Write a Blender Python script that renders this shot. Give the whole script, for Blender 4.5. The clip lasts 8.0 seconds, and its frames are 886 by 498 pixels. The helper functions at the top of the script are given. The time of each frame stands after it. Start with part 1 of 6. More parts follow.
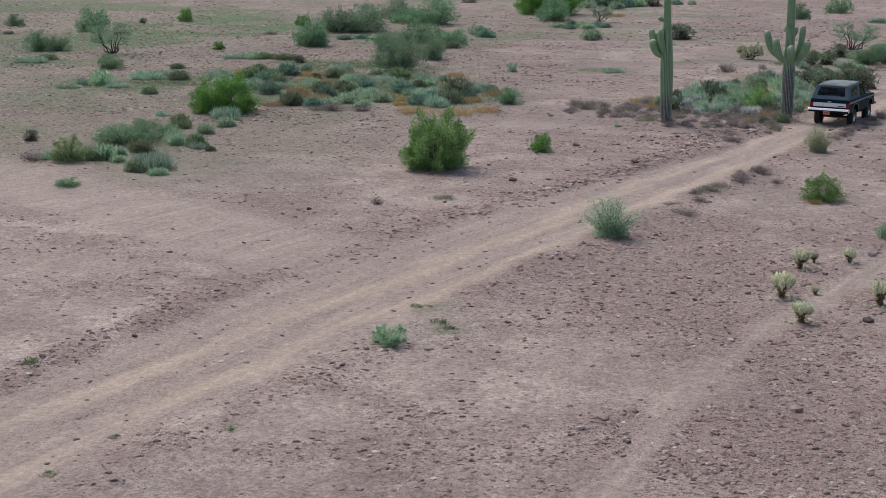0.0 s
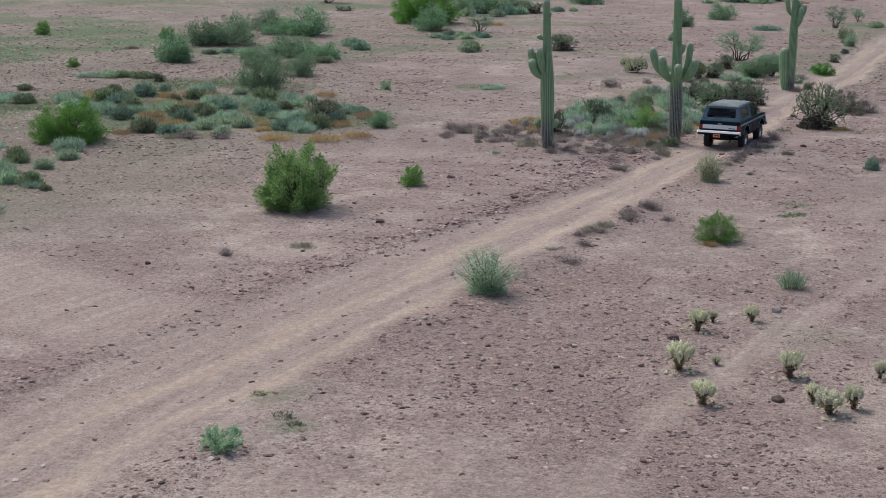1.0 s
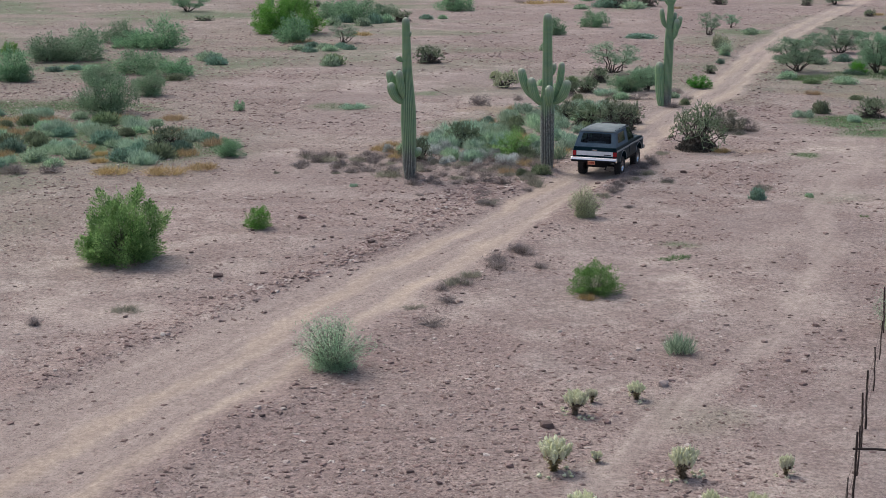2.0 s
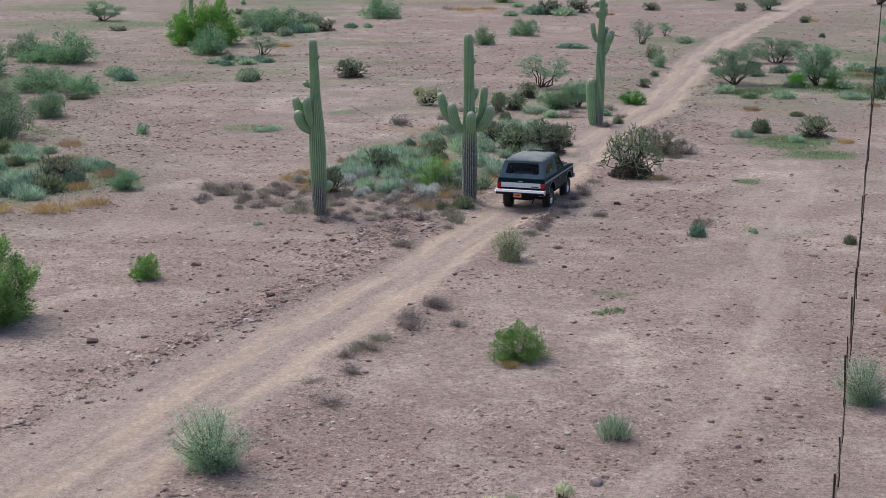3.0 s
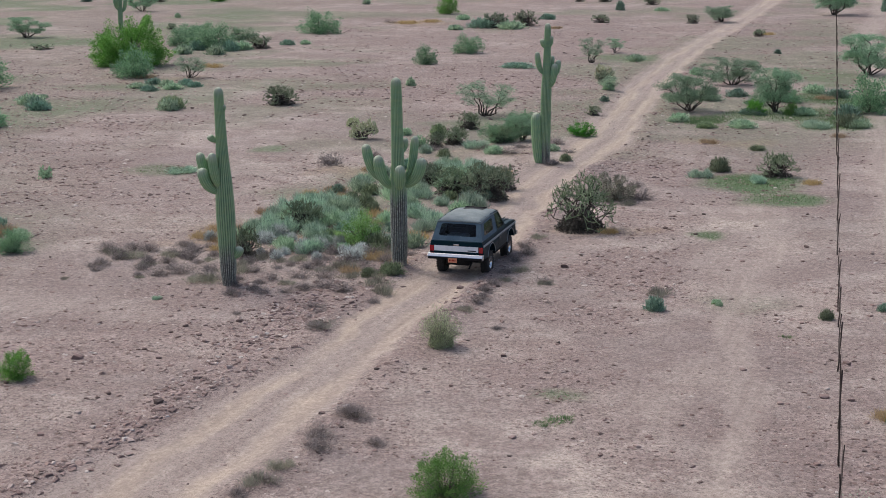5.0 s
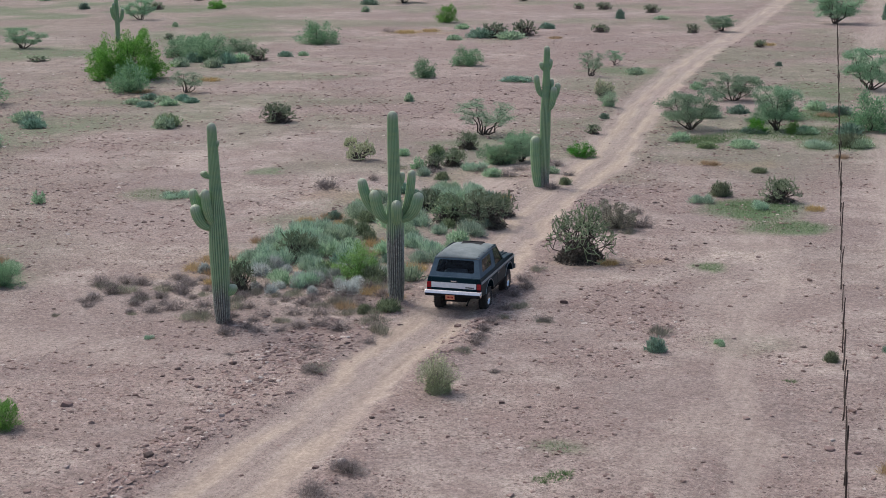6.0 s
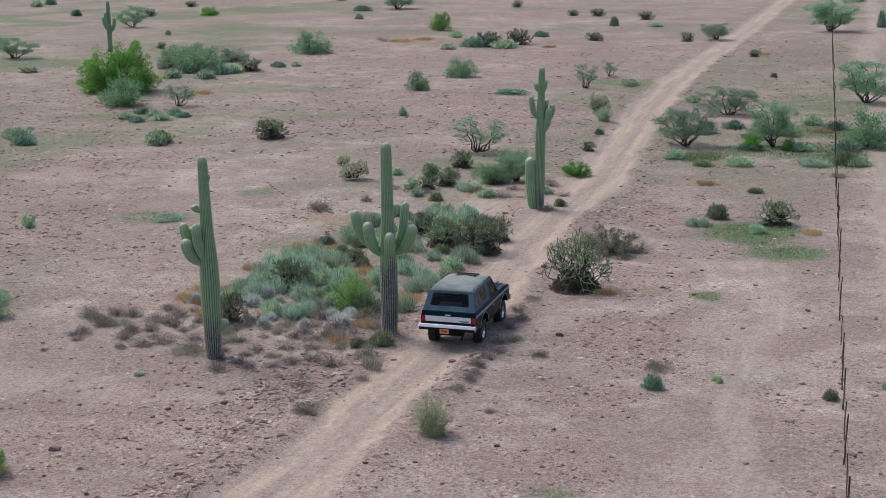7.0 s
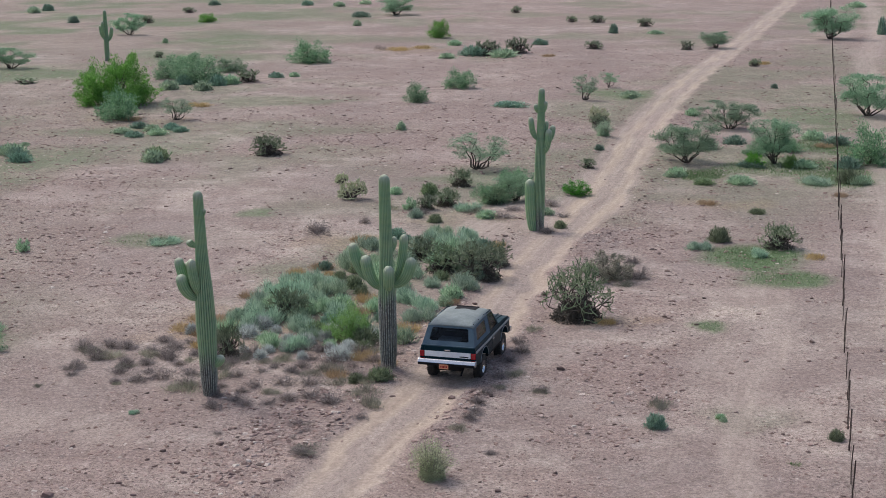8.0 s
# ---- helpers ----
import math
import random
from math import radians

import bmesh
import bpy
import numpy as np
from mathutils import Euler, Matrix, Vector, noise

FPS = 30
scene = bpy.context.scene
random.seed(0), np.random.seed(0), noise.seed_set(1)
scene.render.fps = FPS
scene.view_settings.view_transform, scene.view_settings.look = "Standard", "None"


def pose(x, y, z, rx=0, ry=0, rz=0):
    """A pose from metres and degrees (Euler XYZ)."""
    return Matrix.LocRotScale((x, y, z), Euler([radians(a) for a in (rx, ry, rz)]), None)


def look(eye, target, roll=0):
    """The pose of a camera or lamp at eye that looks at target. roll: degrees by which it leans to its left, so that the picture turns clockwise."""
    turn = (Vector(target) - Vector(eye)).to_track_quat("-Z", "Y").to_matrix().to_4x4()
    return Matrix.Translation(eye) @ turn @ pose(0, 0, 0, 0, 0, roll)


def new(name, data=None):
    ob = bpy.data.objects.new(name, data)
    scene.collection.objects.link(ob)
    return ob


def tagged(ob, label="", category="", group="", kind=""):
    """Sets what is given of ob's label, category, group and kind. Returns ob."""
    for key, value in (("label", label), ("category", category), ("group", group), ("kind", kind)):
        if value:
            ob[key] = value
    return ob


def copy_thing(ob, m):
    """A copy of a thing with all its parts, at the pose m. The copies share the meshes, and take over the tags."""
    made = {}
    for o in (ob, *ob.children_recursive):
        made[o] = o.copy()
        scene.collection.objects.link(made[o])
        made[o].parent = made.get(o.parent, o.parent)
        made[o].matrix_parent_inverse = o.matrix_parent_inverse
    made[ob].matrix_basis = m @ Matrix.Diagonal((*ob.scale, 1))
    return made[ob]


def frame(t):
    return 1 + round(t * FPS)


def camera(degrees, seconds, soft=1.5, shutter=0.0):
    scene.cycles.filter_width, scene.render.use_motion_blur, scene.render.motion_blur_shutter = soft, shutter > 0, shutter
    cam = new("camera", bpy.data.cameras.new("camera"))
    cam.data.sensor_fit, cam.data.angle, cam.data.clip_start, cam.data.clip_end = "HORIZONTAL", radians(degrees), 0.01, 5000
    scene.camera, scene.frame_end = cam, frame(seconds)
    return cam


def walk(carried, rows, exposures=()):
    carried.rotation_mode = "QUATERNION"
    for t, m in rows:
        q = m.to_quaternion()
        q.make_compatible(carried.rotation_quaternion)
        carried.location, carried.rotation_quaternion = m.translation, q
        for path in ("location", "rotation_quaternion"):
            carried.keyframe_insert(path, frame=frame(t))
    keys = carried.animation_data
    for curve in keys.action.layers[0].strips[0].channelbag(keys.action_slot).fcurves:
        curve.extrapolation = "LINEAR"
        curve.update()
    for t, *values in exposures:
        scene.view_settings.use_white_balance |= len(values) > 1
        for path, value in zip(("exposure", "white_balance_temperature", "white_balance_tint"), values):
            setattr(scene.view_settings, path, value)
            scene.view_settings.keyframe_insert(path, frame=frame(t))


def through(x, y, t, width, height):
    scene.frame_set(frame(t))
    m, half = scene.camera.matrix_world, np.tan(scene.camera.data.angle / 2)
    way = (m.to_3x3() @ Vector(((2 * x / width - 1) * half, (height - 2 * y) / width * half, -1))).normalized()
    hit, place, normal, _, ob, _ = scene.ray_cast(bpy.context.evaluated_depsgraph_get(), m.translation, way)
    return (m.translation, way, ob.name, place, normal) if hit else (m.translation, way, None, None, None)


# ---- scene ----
cam = camera(32.64, 8.0, soft=0.6)
PATH = [
    (0, (-0.831, -25.052, 9.743), (-5.410, -6.083, 5.359), 0.26),
    (0.5, (-1.078, -22.321, 9.970), (-5.092, -3.223, 5.594), 0.21),
    (1, (-1.207, -19.517, 10.155), (-4.344, -0.254, 5.787), 0.13),
    (1.5, (-1.225, -16.684, 10.326), (-3.577, 2.691, 5.963), 0.03),
    (2, (-1.150, -13.853, 10.537), (-2.701, 5.605, 6.179), -0.02),
    (2.2, (-1.073, -12.841, 10.644), (-2.489, 6.626, 6.283), -0.07),
    (3.3, (-0.591, -7.174, 11.036), (-1.064, 12.342, 6.690), -0.15),
    (3.5, (-0.506, -6.355, 11.155), (-0.857, 13.163, 6.805), -0.19),
    (4, (-0.317, -4.326, 11.359), (-0.413, 15.195, 7.008), -0.25),
    (4.5, (-0.183, -2.844, 11.557), (-0.265, 16.678, 7.212), -0.25),
    (4.7, (-0.136, -2.426, 11.639), (-0.219, 17.097, 7.298), -0.25),
    (5.8, (-0.005, -1.056, 12.635), (-0.088, 18.467, 8.293), -0.29),
    (6, (-0.001, -0.850, 12.827), (-0.081, 18.672, 8.482), -0.28),
    (6.5, (0.010, -0.420, 13.296), (-0.072, 19.102, 8.947), -0.31),
    (7, (0.000, 0.000, 13.757), (-0.001, 19.520, 9.403), -0.30),
    (7.5, (-0.010, 0.442, 14.151), (-0.005, 19.962, 9.797), -0.32),
    (8, (-0.019, 0.929, 14.680), (-0.001, 20.447, 10.315), -0.35),
]
walk(cam, [(t, look(eye, target, roll)) for t, eye, target, roll in PATH], [(0, 0.26), (1, 0.29), (2.2, 0.40), (3.5, 0.43), (8, 0.46)])

# ---- light ----
world = bpy.data.worlds.new("desert_sky")
scene.world = world
world.use_nodes = True
wn = world.node_tree
sky = wn.nodes.new("ShaderNodeTexSky")
sky.sky_type, sky.sun_disc = "NISHITA", False
sky.sun_elevation, sky.sun_rotation = radians(52), radians(-50)
sky.dust_density, sky.air_density, sky.ozone_density = 4.0, 0.8, 0.4
wn.links.new(sky.outputs[0], wn.nodes["Background"].inputs[0])
wn.nodes["Background"].inputs[1].default_value = 0.13
sun = new("sun", bpy.data.lights.new("sun", "SUN"))
sun.data.energy, sun.data.angle, sun.data.color = 1.05, radians(22), (0.985, 0.97, 0.935)
sun.matrix_world = look((-12, 10, 20), (0, 0, 0))


# ---- materials ----
def shader(name, rough=0.8, metal=0.0):
    m = bpy.data.materials.new(name)
    m.use_nodes = True
    p = m.node_tree.nodes["Principled BSDF"]
    p.inputs["Roughness"].default_value, p.inputs["Metallic"].default_value = rough, metal
    return m, m.node_tree, p


def noise_node(t, scale, detail=4.0, rough=0.55, space="Object"):
    c, n = t.nodes.new("ShaderNodeTexCoord"), t.nodes.new("ShaderNodeTexNoise")
    t.links.new(c.outputs[space], n.inputs["Vector"])
    n.inputs["Scale"].default_value, n.inputs["Detail"].default_value, n.inputs["Roughness"].default_value = scale, detail, rough
    return n


def ramp(t, source, stops):
    r = t.nodes.new("ShaderNodeValToRGB")
    e = r.color_ramp.elements
    while len(e) < len(stops):
        e.new(0.5)
    for k, (at, col) in zip(e, stops):
        k.position, k.color = at, (*col, 1) if not isinstance(col, (int, float)) else (col, col, col, 1)
    t.links.new(source, r.inputs[0])
    return r.outputs[0]


def mix(t, fac, a, b, mode="MIX"):
    m = t.nodes.new("ShaderNodeMix")
    m.data_type, m.blend_type = "RGBA", mode
    for sock, v in ((m.inputs[0], fac), (m.inputs[6], a), (m.inputs[7], b)):
        if hasattr(v, "is_linked"):
            t.links.new(v, sock)
        elif isinstance(v, (int, float)):
            sock.default_value = v
        else:
            sock.default_value = (*v, 1)
    return m.outputs[2]


def bump(t, p, height, strength=0.4, distance=0.02):
    b = t.nodes.new("ShaderNodeBump")
    b.inputs["Strength"].default_value, b.inputs["Distance"].default_value = strength, distance
    t.links.new(height, b.inputs["Height"])
    t.links.new(b.outputs[0], p.inputs["Normal"])


def leaf_mat(name, dark, mid, light, through=0.2, patch=3.0):
    """Foliage: each leaf its own tone, each plant a little different, with paler patches of new growth."""
    m, t, p = shader(name, 0.65)
    g, o = t.nodes.new("ShaderNodeNewGeometry"), t.nodes.new("ShaderNodeObjectInfo")
    col = ramp(t, g.outputs["Random Per Island"], [(0.0, dark), (0.5, mid), (1.0, light)])
    n = noise_node(t, patch, 2.0)
    col = mix(t, ramp(t, n.outputs[0], [(0.42, 0.0), (0.62, 0.6)]), col, light)
    h = t.nodes.new("ShaderNodeHueSaturation")
    t.links.new(col, h.inputs["Color"])
    for sock, lo, hi in (("Value", 0.8, 1.2), ("Saturation", 0.9, 1.15), ("Hue", 0.492, 0.518)):
        r = t.nodes.new("ShaderNodeMapRange")
        r.inputs[3].default_value, r.inputs[4].default_value = lo, hi
        t.links.new(o.outputs["Random"], r.inputs[0])
        t.links.new(r.outputs[0], h.inputs[sock])
    t.links.new(h.outputs[0], p.inputs["Base Color"])
    tr, ms = t.nodes.new("ShaderNodeBsdfTranslucent"), t.nodes.new("ShaderNodeMixShader")
    t.links.new(h.outputs[0], tr.inputs[0])
    ms.inputs[0].default_value = through
    t.links.new(p.outputs[0], ms.inputs[1])
    t.links.new(tr.outputs[0], ms.inputs[2])
    t.links.new(ms.outputs[0], t.nodes["Material Output"].inputs[0])
    return m


def plain_mat(name, a, b, scale=8.0, rough=0.7, metal=0.0, relief=0.3, depth=0.01, island=0.0):
    """A surface that wanders between two tones, with fine relief."""
    m, t, p = shader(name, rough, metal)
    n, f = noise_node(t, scale), noise_node(t, scale * 7, 6.0)
    col = mix(t, ramp(t, n.outputs[0], [(0.35, 0.0), (0.65, 1.0)]), a, b)
    col = mix(t, 0.25, col, ramp(t, f.outputs[0], [(0.3, 0.25), (0.7, 0.85)]), "OVERLAY")
    if island:
        g = t.nodes.new("ShaderNodeNewGeometry")
        col = mix(t, island, col, ramp(t, g.outputs["Random Per Island"], [(0.0, 0.05), (1.0, 0.95)]), "OVERLAY")
    t.links.new(col, p.inputs["Base Color"])
    if relief:
        bump(t, p, f.outputs[0], relief, depth)
    return m


M_CREOSOTE = leaf_mat("creosote_leaf", (0.065, 0.150, 0.042), (0.165, 0.310, 0.095), (0.36, 0.52, 0.22), 0.5, 2.2)
M_BRIGHT = leaf_mat("bright_leaf", (0.050, 0.145, 0.024), (0.115, 0.285, 0.052), (0.225, 0.43, 0.11), 0.45)
M_LUSH = leaf_mat("lush_leaf", (0.030, 0.120, 0.016), (0.065, 0.240, 0.032), (0.13, 0.36, 0.06), 0.4)
M_MESQUITE = leaf_mat("mesquite_leaf", (0.095, 0.190, 0.112), (0.190, 0.330, 0.200), (0.33, 0.475, 0.32), 0.5)
M_MESQ_BUSH = leaf_mat("mesquite_bush_leaf", (0.072, 0.158, 0.082), (0.150, 0.282, 0.152), (0.28, 0.42, 0.26), 0.45)
M_SAGE = leaf_mat("sage_leaf", (0.095, 0.168, 0.122), (0.175, 0.285, 0.208), (0.32, 0.45, 0.345), 0.25)
M_OLIVE = leaf_mat("olive_leaf", (0.09, 0.130, 0.070), (0.19, 0.245, 0.140), (0.33, 0.39, 0.24), 0.3)
M_DRY_GREEN = leaf_mat("dry_green_twig", (0.13, 0.125, 0.10), (0.23, 0.225, 0.175), (0.38, 0.38, 0.30), 0.3)
M_FEATHER = leaf_mat("feathery_sage_leaf", (0.125, 0.205, 0.145), (0.285, 0.41, 0.30), (0.55, 0.68, 0.53), 0.3)
M_PALE_SAGE = leaf_mat("pale_sage_leaf", (0.27, 0.30, 0.29), (0.49, 0.53, 0.51), (0.72, 0.76, 0.73), 0.25)
M_AIRY = leaf_mat("grey_green_leaf", (0.145, 0.235, 0.150), (0.295, 0.425, 0.285), (0.50, 0.63, 0.45), 0.5)
M_DRY = leaf_mat("dry_twig", (0.12, 0.102, 0.098), (0.25, 0.216, 0.208), (0.42, 0.37, 0.355), 0.25)
M_STRAW = leaf_mat("straw", (0.26, 0.165, 0.085), (0.40, 0.28, 0.155), (0.55, 0.42, 0.26), 0.25)
M_GRASS = leaf_mat("green_grass", (0.085, 0.148, 0.060), (0.118, 0.188, 0.082), (0.165, 0.235, 0.112), 0.4)
M_STAG = leaf_mat("cholla_joint", (0.052, 0.082, 0.044), (0.118, 0.168, 0.092), (0.27, 0.315, 0.195), 0.0, 2.0)
M_PALE_STAG = leaf_mat("pale_cholla_joint", (0.24, 0.26, 0.14), (0.42, 0.45, 0.26), (0.64, 0.67, 0.44), 0.0)
M_TEDDY = leaf_mat("spiny_cholla_joint", (0.50, 0.50, 0.33), (0.68, 0.68, 0.48), (0.86, 0.86, 0.68), 0.25)
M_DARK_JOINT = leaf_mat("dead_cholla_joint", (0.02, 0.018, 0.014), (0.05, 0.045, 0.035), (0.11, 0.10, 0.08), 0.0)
M_PALE_GREEN = leaf_mat("pale_green_leaf", (0.16, 0.19, 0.105), (0.33, 0.37, 0.22), (0.55, 0.59, 0.40), 0.35)
M_OLD_JOINT = leaf_mat("old_cholla_joint", (0.10, 0.065, 0.035), (0.21, 0.15, 0.085), (0.38, 0.31, 0.19), 0.1)
M_BARK = plain_mat("dark_bark", (0.03, 0.025, 0.022), (0.09, 0.075, 0.065), 6.0, 0.9, relief=0.6, depth=0.02)
M_STEM = plain_mat("grey_stem", (0.09, 0.075, 0.06), (0.17, 0.15, 0.12), 6.0, 0.9)
M_DEAD_WOOD = plain_mat("dead_grey_wood", (0.13, 0.105, 0.095), (0.27, 0.235, 0.215), 6.0, 0.9)
M_POST = plain_mat("weathered_post", (0.02, 0.014, 0.012), (0.05, 0.034, 0.028), 5.0, 0.85, relief=0.5)
M_WIRE = plain_mat("rusty_wire", (0.05, 0.035, 0.03), (0.10, 0.07, 0.055), 3.0, 0.7, 0.5, relief=0)


def rock_mat():
    m, t, p = shader("desert_rock", 0.9)
    g, o = t.nodes.new("ShaderNodeNewGeometry"), t.nodes.new("ShaderNodeObjectInfo")
    add = t.nodes.new("ShaderNodeMath")
    add.operation = "ADD"
    t.links.new(g.outputs["Random Per Island"], add.inputs[0])
    t.links.new(o.outputs["Random"], add.inputs[1])
    fr = t.nodes.new("ShaderNodeMath")
    fr.operation = "FRACT"
    t.links.new(add.outputs[0], fr.inputs[0])
    col = ramp(t, fr.outputs[0], [(0.0, (0.080, 0.058, 0.053)), (0.08, (0.150, 0.104, 0.094)), (0.42, (0.240, 0.164, 0.147)), (0.70, (0.310, 0.226, 0.203)), (0.90, (0.39, 0.308, 0.278)), (1.0, (0.54, 0.48, 0.44))])
    n = noise_node(t, 25, 5.0)
    col = mix(t, 0.35, col, ramp(t, n.outputs[0], [(0.3, 0.2), (0.7, 0.8)]), "OVERLAY")
    t.links.new(col, p.inputs["Base Color"])
    bump(t, p, n.outputs[0], 0.4, 0.02)
    return m


def attribute(t, name):
    a = t.nodes.new("ShaderNodeAttribute")
    a.attribute_name = name
    return a.outputs["Fac"]


def gravel_layer(t, col, scale, share, tones, edge, where, seed=0.0):
    """Stones lying in the soil: a share of the cells of a size, uneven in outline, each of its own tone."""
    v, c, d, a = t.nodes.new("ShaderNodeTexVoronoi"), t.nodes.new("ShaderNodeTexCoord"), t.nodes.new("ShaderNodeTexNoise"), t.nodes.new("ShaderNodeMixRGB")
    t.links.new(c.outputs["Object"], d.inputs["Vector"])
    d.inputs["Scale"].default_value, d.inputs["Detail"].default_value = scale * 1.7, 2.0
    a.blend_type = "ADD"
    a.inputs[0].default_value = 0.35 / scale
    t.links.new(c.outputs["Object"], a.inputs[1])
    t.links.new(d.outputs["Color"], a.inputs[2])
    t.links.new(a.outputs[0], v.inputs["Vector"])
    v.inputs["Scale"].default_value = scale * (1 + seed)
    body = ramp(t, v.outputs["Distance"], [(edge * 0.75, 1.0), (edge, 0.0)])
    sep = t.nodes.new("ShaderNodeSeparateColor")
    t.links.new(v.outputs["Color"], sep.inputs[0])
    pick = ramp(t, sep.outputs[0], [(1 - share, 0.0), (1.03 - share, 1.0)])
    tone = ramp(t, sep.outputs[1], tones)
    mask = mix(t, 1.0, mix(t, 1.0, body, pick, "MULTIPLY"), where, "MULTIPLY")
    return mix(t, mask, col, tone), mask


def streaks(t):
    """Long thin wheel streaks that run with the track."""
    v, n = t.nodes.new("ShaderNodeCombineXYZ"), t.nodes.new("ShaderNodeTexNoise")
    t.links.new(attribute(t, "across"), v.inputs[0])
    t.links.new(attribute(t, "along"), v.inputs[1])
    t.links.new(v.outputs[0], n.inputs["Vector"])
    n.inputs["Scale"].default_value, n.inputs["Detail"].default_value, n.inputs["Roughness"].default_value = 1.0, 6.0, 0.7
    return ramp(t, n.outputs[0], [(0.36, 0.0), (0.64, 1.0)])


def ground_mat():
    """Desert soil: buff and mauve dirt with gravel, tan in the wheel ruts, redder where rubble lies, green where grass grows."""
    m, t, p = shader("desert_soil", 0.95)
    big, mid, fine = noise_node(t, 0.10, 5.0, 0.6), noise_node(t, 0.55, 6.0, 0.62), noise_node(t, 9.0, 8.0, 0.75)
    col = mix(t, ramp(t, big.outputs[0], [(0.40, 0.0), (0.58, 1.0)]), (0.254, 0.203, 0.185), (0.440, 0.371, 0.327))
    col = mix(t, ramp(t, mid.outputs[0], [(0.44, 0.0), (0.58, 0.75)]), col, (0.242, 0.186, 0.170))
    tint = noise_node(t, 0.23, 3.0)
    col = mix(t, ramp(t, tint.outputs[0], [(0.50, 0.0), (0.66, 0.45)]), col, (0.305, 0.252, 0.234))
    trk = attribute(t, "track")
    soil = mix(t, streaks(t), (0.300, 0.242, 0.215), (0.425, 0.356, 0.312))
    soil = mix(t, ramp(t, attribute(t, "rut"), [(0.2, 0.0), (0.9, 0.85)]), soil, mix(t, streaks(t), (0.375, 0.298, 0.238), (0.495, 0.402, 0.318)))
    col = mix(t, ramp(t, trk, [(0.1, 0.0), (0.85, 0.9)]), col, soil)
    col = mix(t, ramp(t, attribute(t, "rubble"), [(0.2, 0.0), (1.0, 0.5)]), col, (0.248, 0.176, 0.158))
    col = mix(t, ramp(t, attribute(t, "litter"), [(0.1, 0.0), (1.0, 0.7)]), col, mix(t, fine.outputs[0], (0.25, 0.17, 0.10), (0.38, 0.28, 0.18)))
    stony = mix(t, 1.0, ramp(t, attribute(t, "rut"), [(0.2, 1.0), (0.8, 0.25)]), ramp(t, attribute(t, "rubble"), [(0.0, 0.45), (0.6, 1.0)]), "MULTIPLY")
    stony = mix(t, 1.0, stony, ramp(t, trk, [(0.3, 1.0), (0.9, 0.6)]), "MULTIPLY")
    tones = [(0.0, (0.080, 0.058, 0.053)), (0.28, (0.150, 0.107, 0.097)), (0.60, (0.228, 0.164, 0.148)), (0.88, (0.315, 0.242, 0.217)), (1.0, (0.47, 0.41, 0.37))]
    col, g1 = gravel_layer(t, col, 7.0, 0.5, tones, 0.36, stony)
    col, g2 = gravel_layer(t, col, 15.0, 0.6, tones, 0.42, stony, 0.07)
    col, g4 = gravel_layer(t, col, 34.0, 0.6, tones, 0.44, ramp(t, stony, [(0.1, 0.5), (0.8, 1.0)]), 0.11)
    col, g3 = gravel_layer(t, col, 3.2, 0.5, tones, 0.29, mix(t, 1.0, attribute(t, "far"), stony, "MULTIPLY"), 0.05)
    col, g5 = gravel_layer(t, col, 1.7, 0.42, tones, 0.25, mix(t, 1.0, ramp(t, attribute(t, "far"), [(0.7, 0.0), (1.0, 1.0)]), stony, "MULTIPLY"), 0.09)
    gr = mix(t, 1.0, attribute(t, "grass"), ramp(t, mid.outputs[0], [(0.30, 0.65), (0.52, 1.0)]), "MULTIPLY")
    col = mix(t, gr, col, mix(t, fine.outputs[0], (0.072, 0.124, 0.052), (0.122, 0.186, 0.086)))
    col = mix(t, ramp(t, trk, [(0.2, 0.28), (0.9, 0.16)]), col, ramp(t, fine.outputs[0], [(0.40, 0.04), (0.60, 0.96)]), "OVERLAY")
    grit = noise_node(t, 3.1, 10.0, 0.82)
    col = mix(t, ramp(t, trk, [(0.2, 0.22), (0.9, 0.16)]), col, ramp(t, grit.outputs[0], [(0.39, 0.05), (0.61, 0.95)]), "OVERLAY")
    t.links.new(col, p.inputs["Base Color"])
    h = mix(t, 0.5, mix(t, 0.5, fine.outputs[0], g2, "ADD"), mix(t, 1.0, g1, g4, "ADD"), "ADD")
    bump(t, p, h, 0.6, 0.05)
    return m


M_ROCK, M_GROUND = rock_mat(), ground_mat()

# ---- shapes ----
RNG = np.random.default_rng(7)


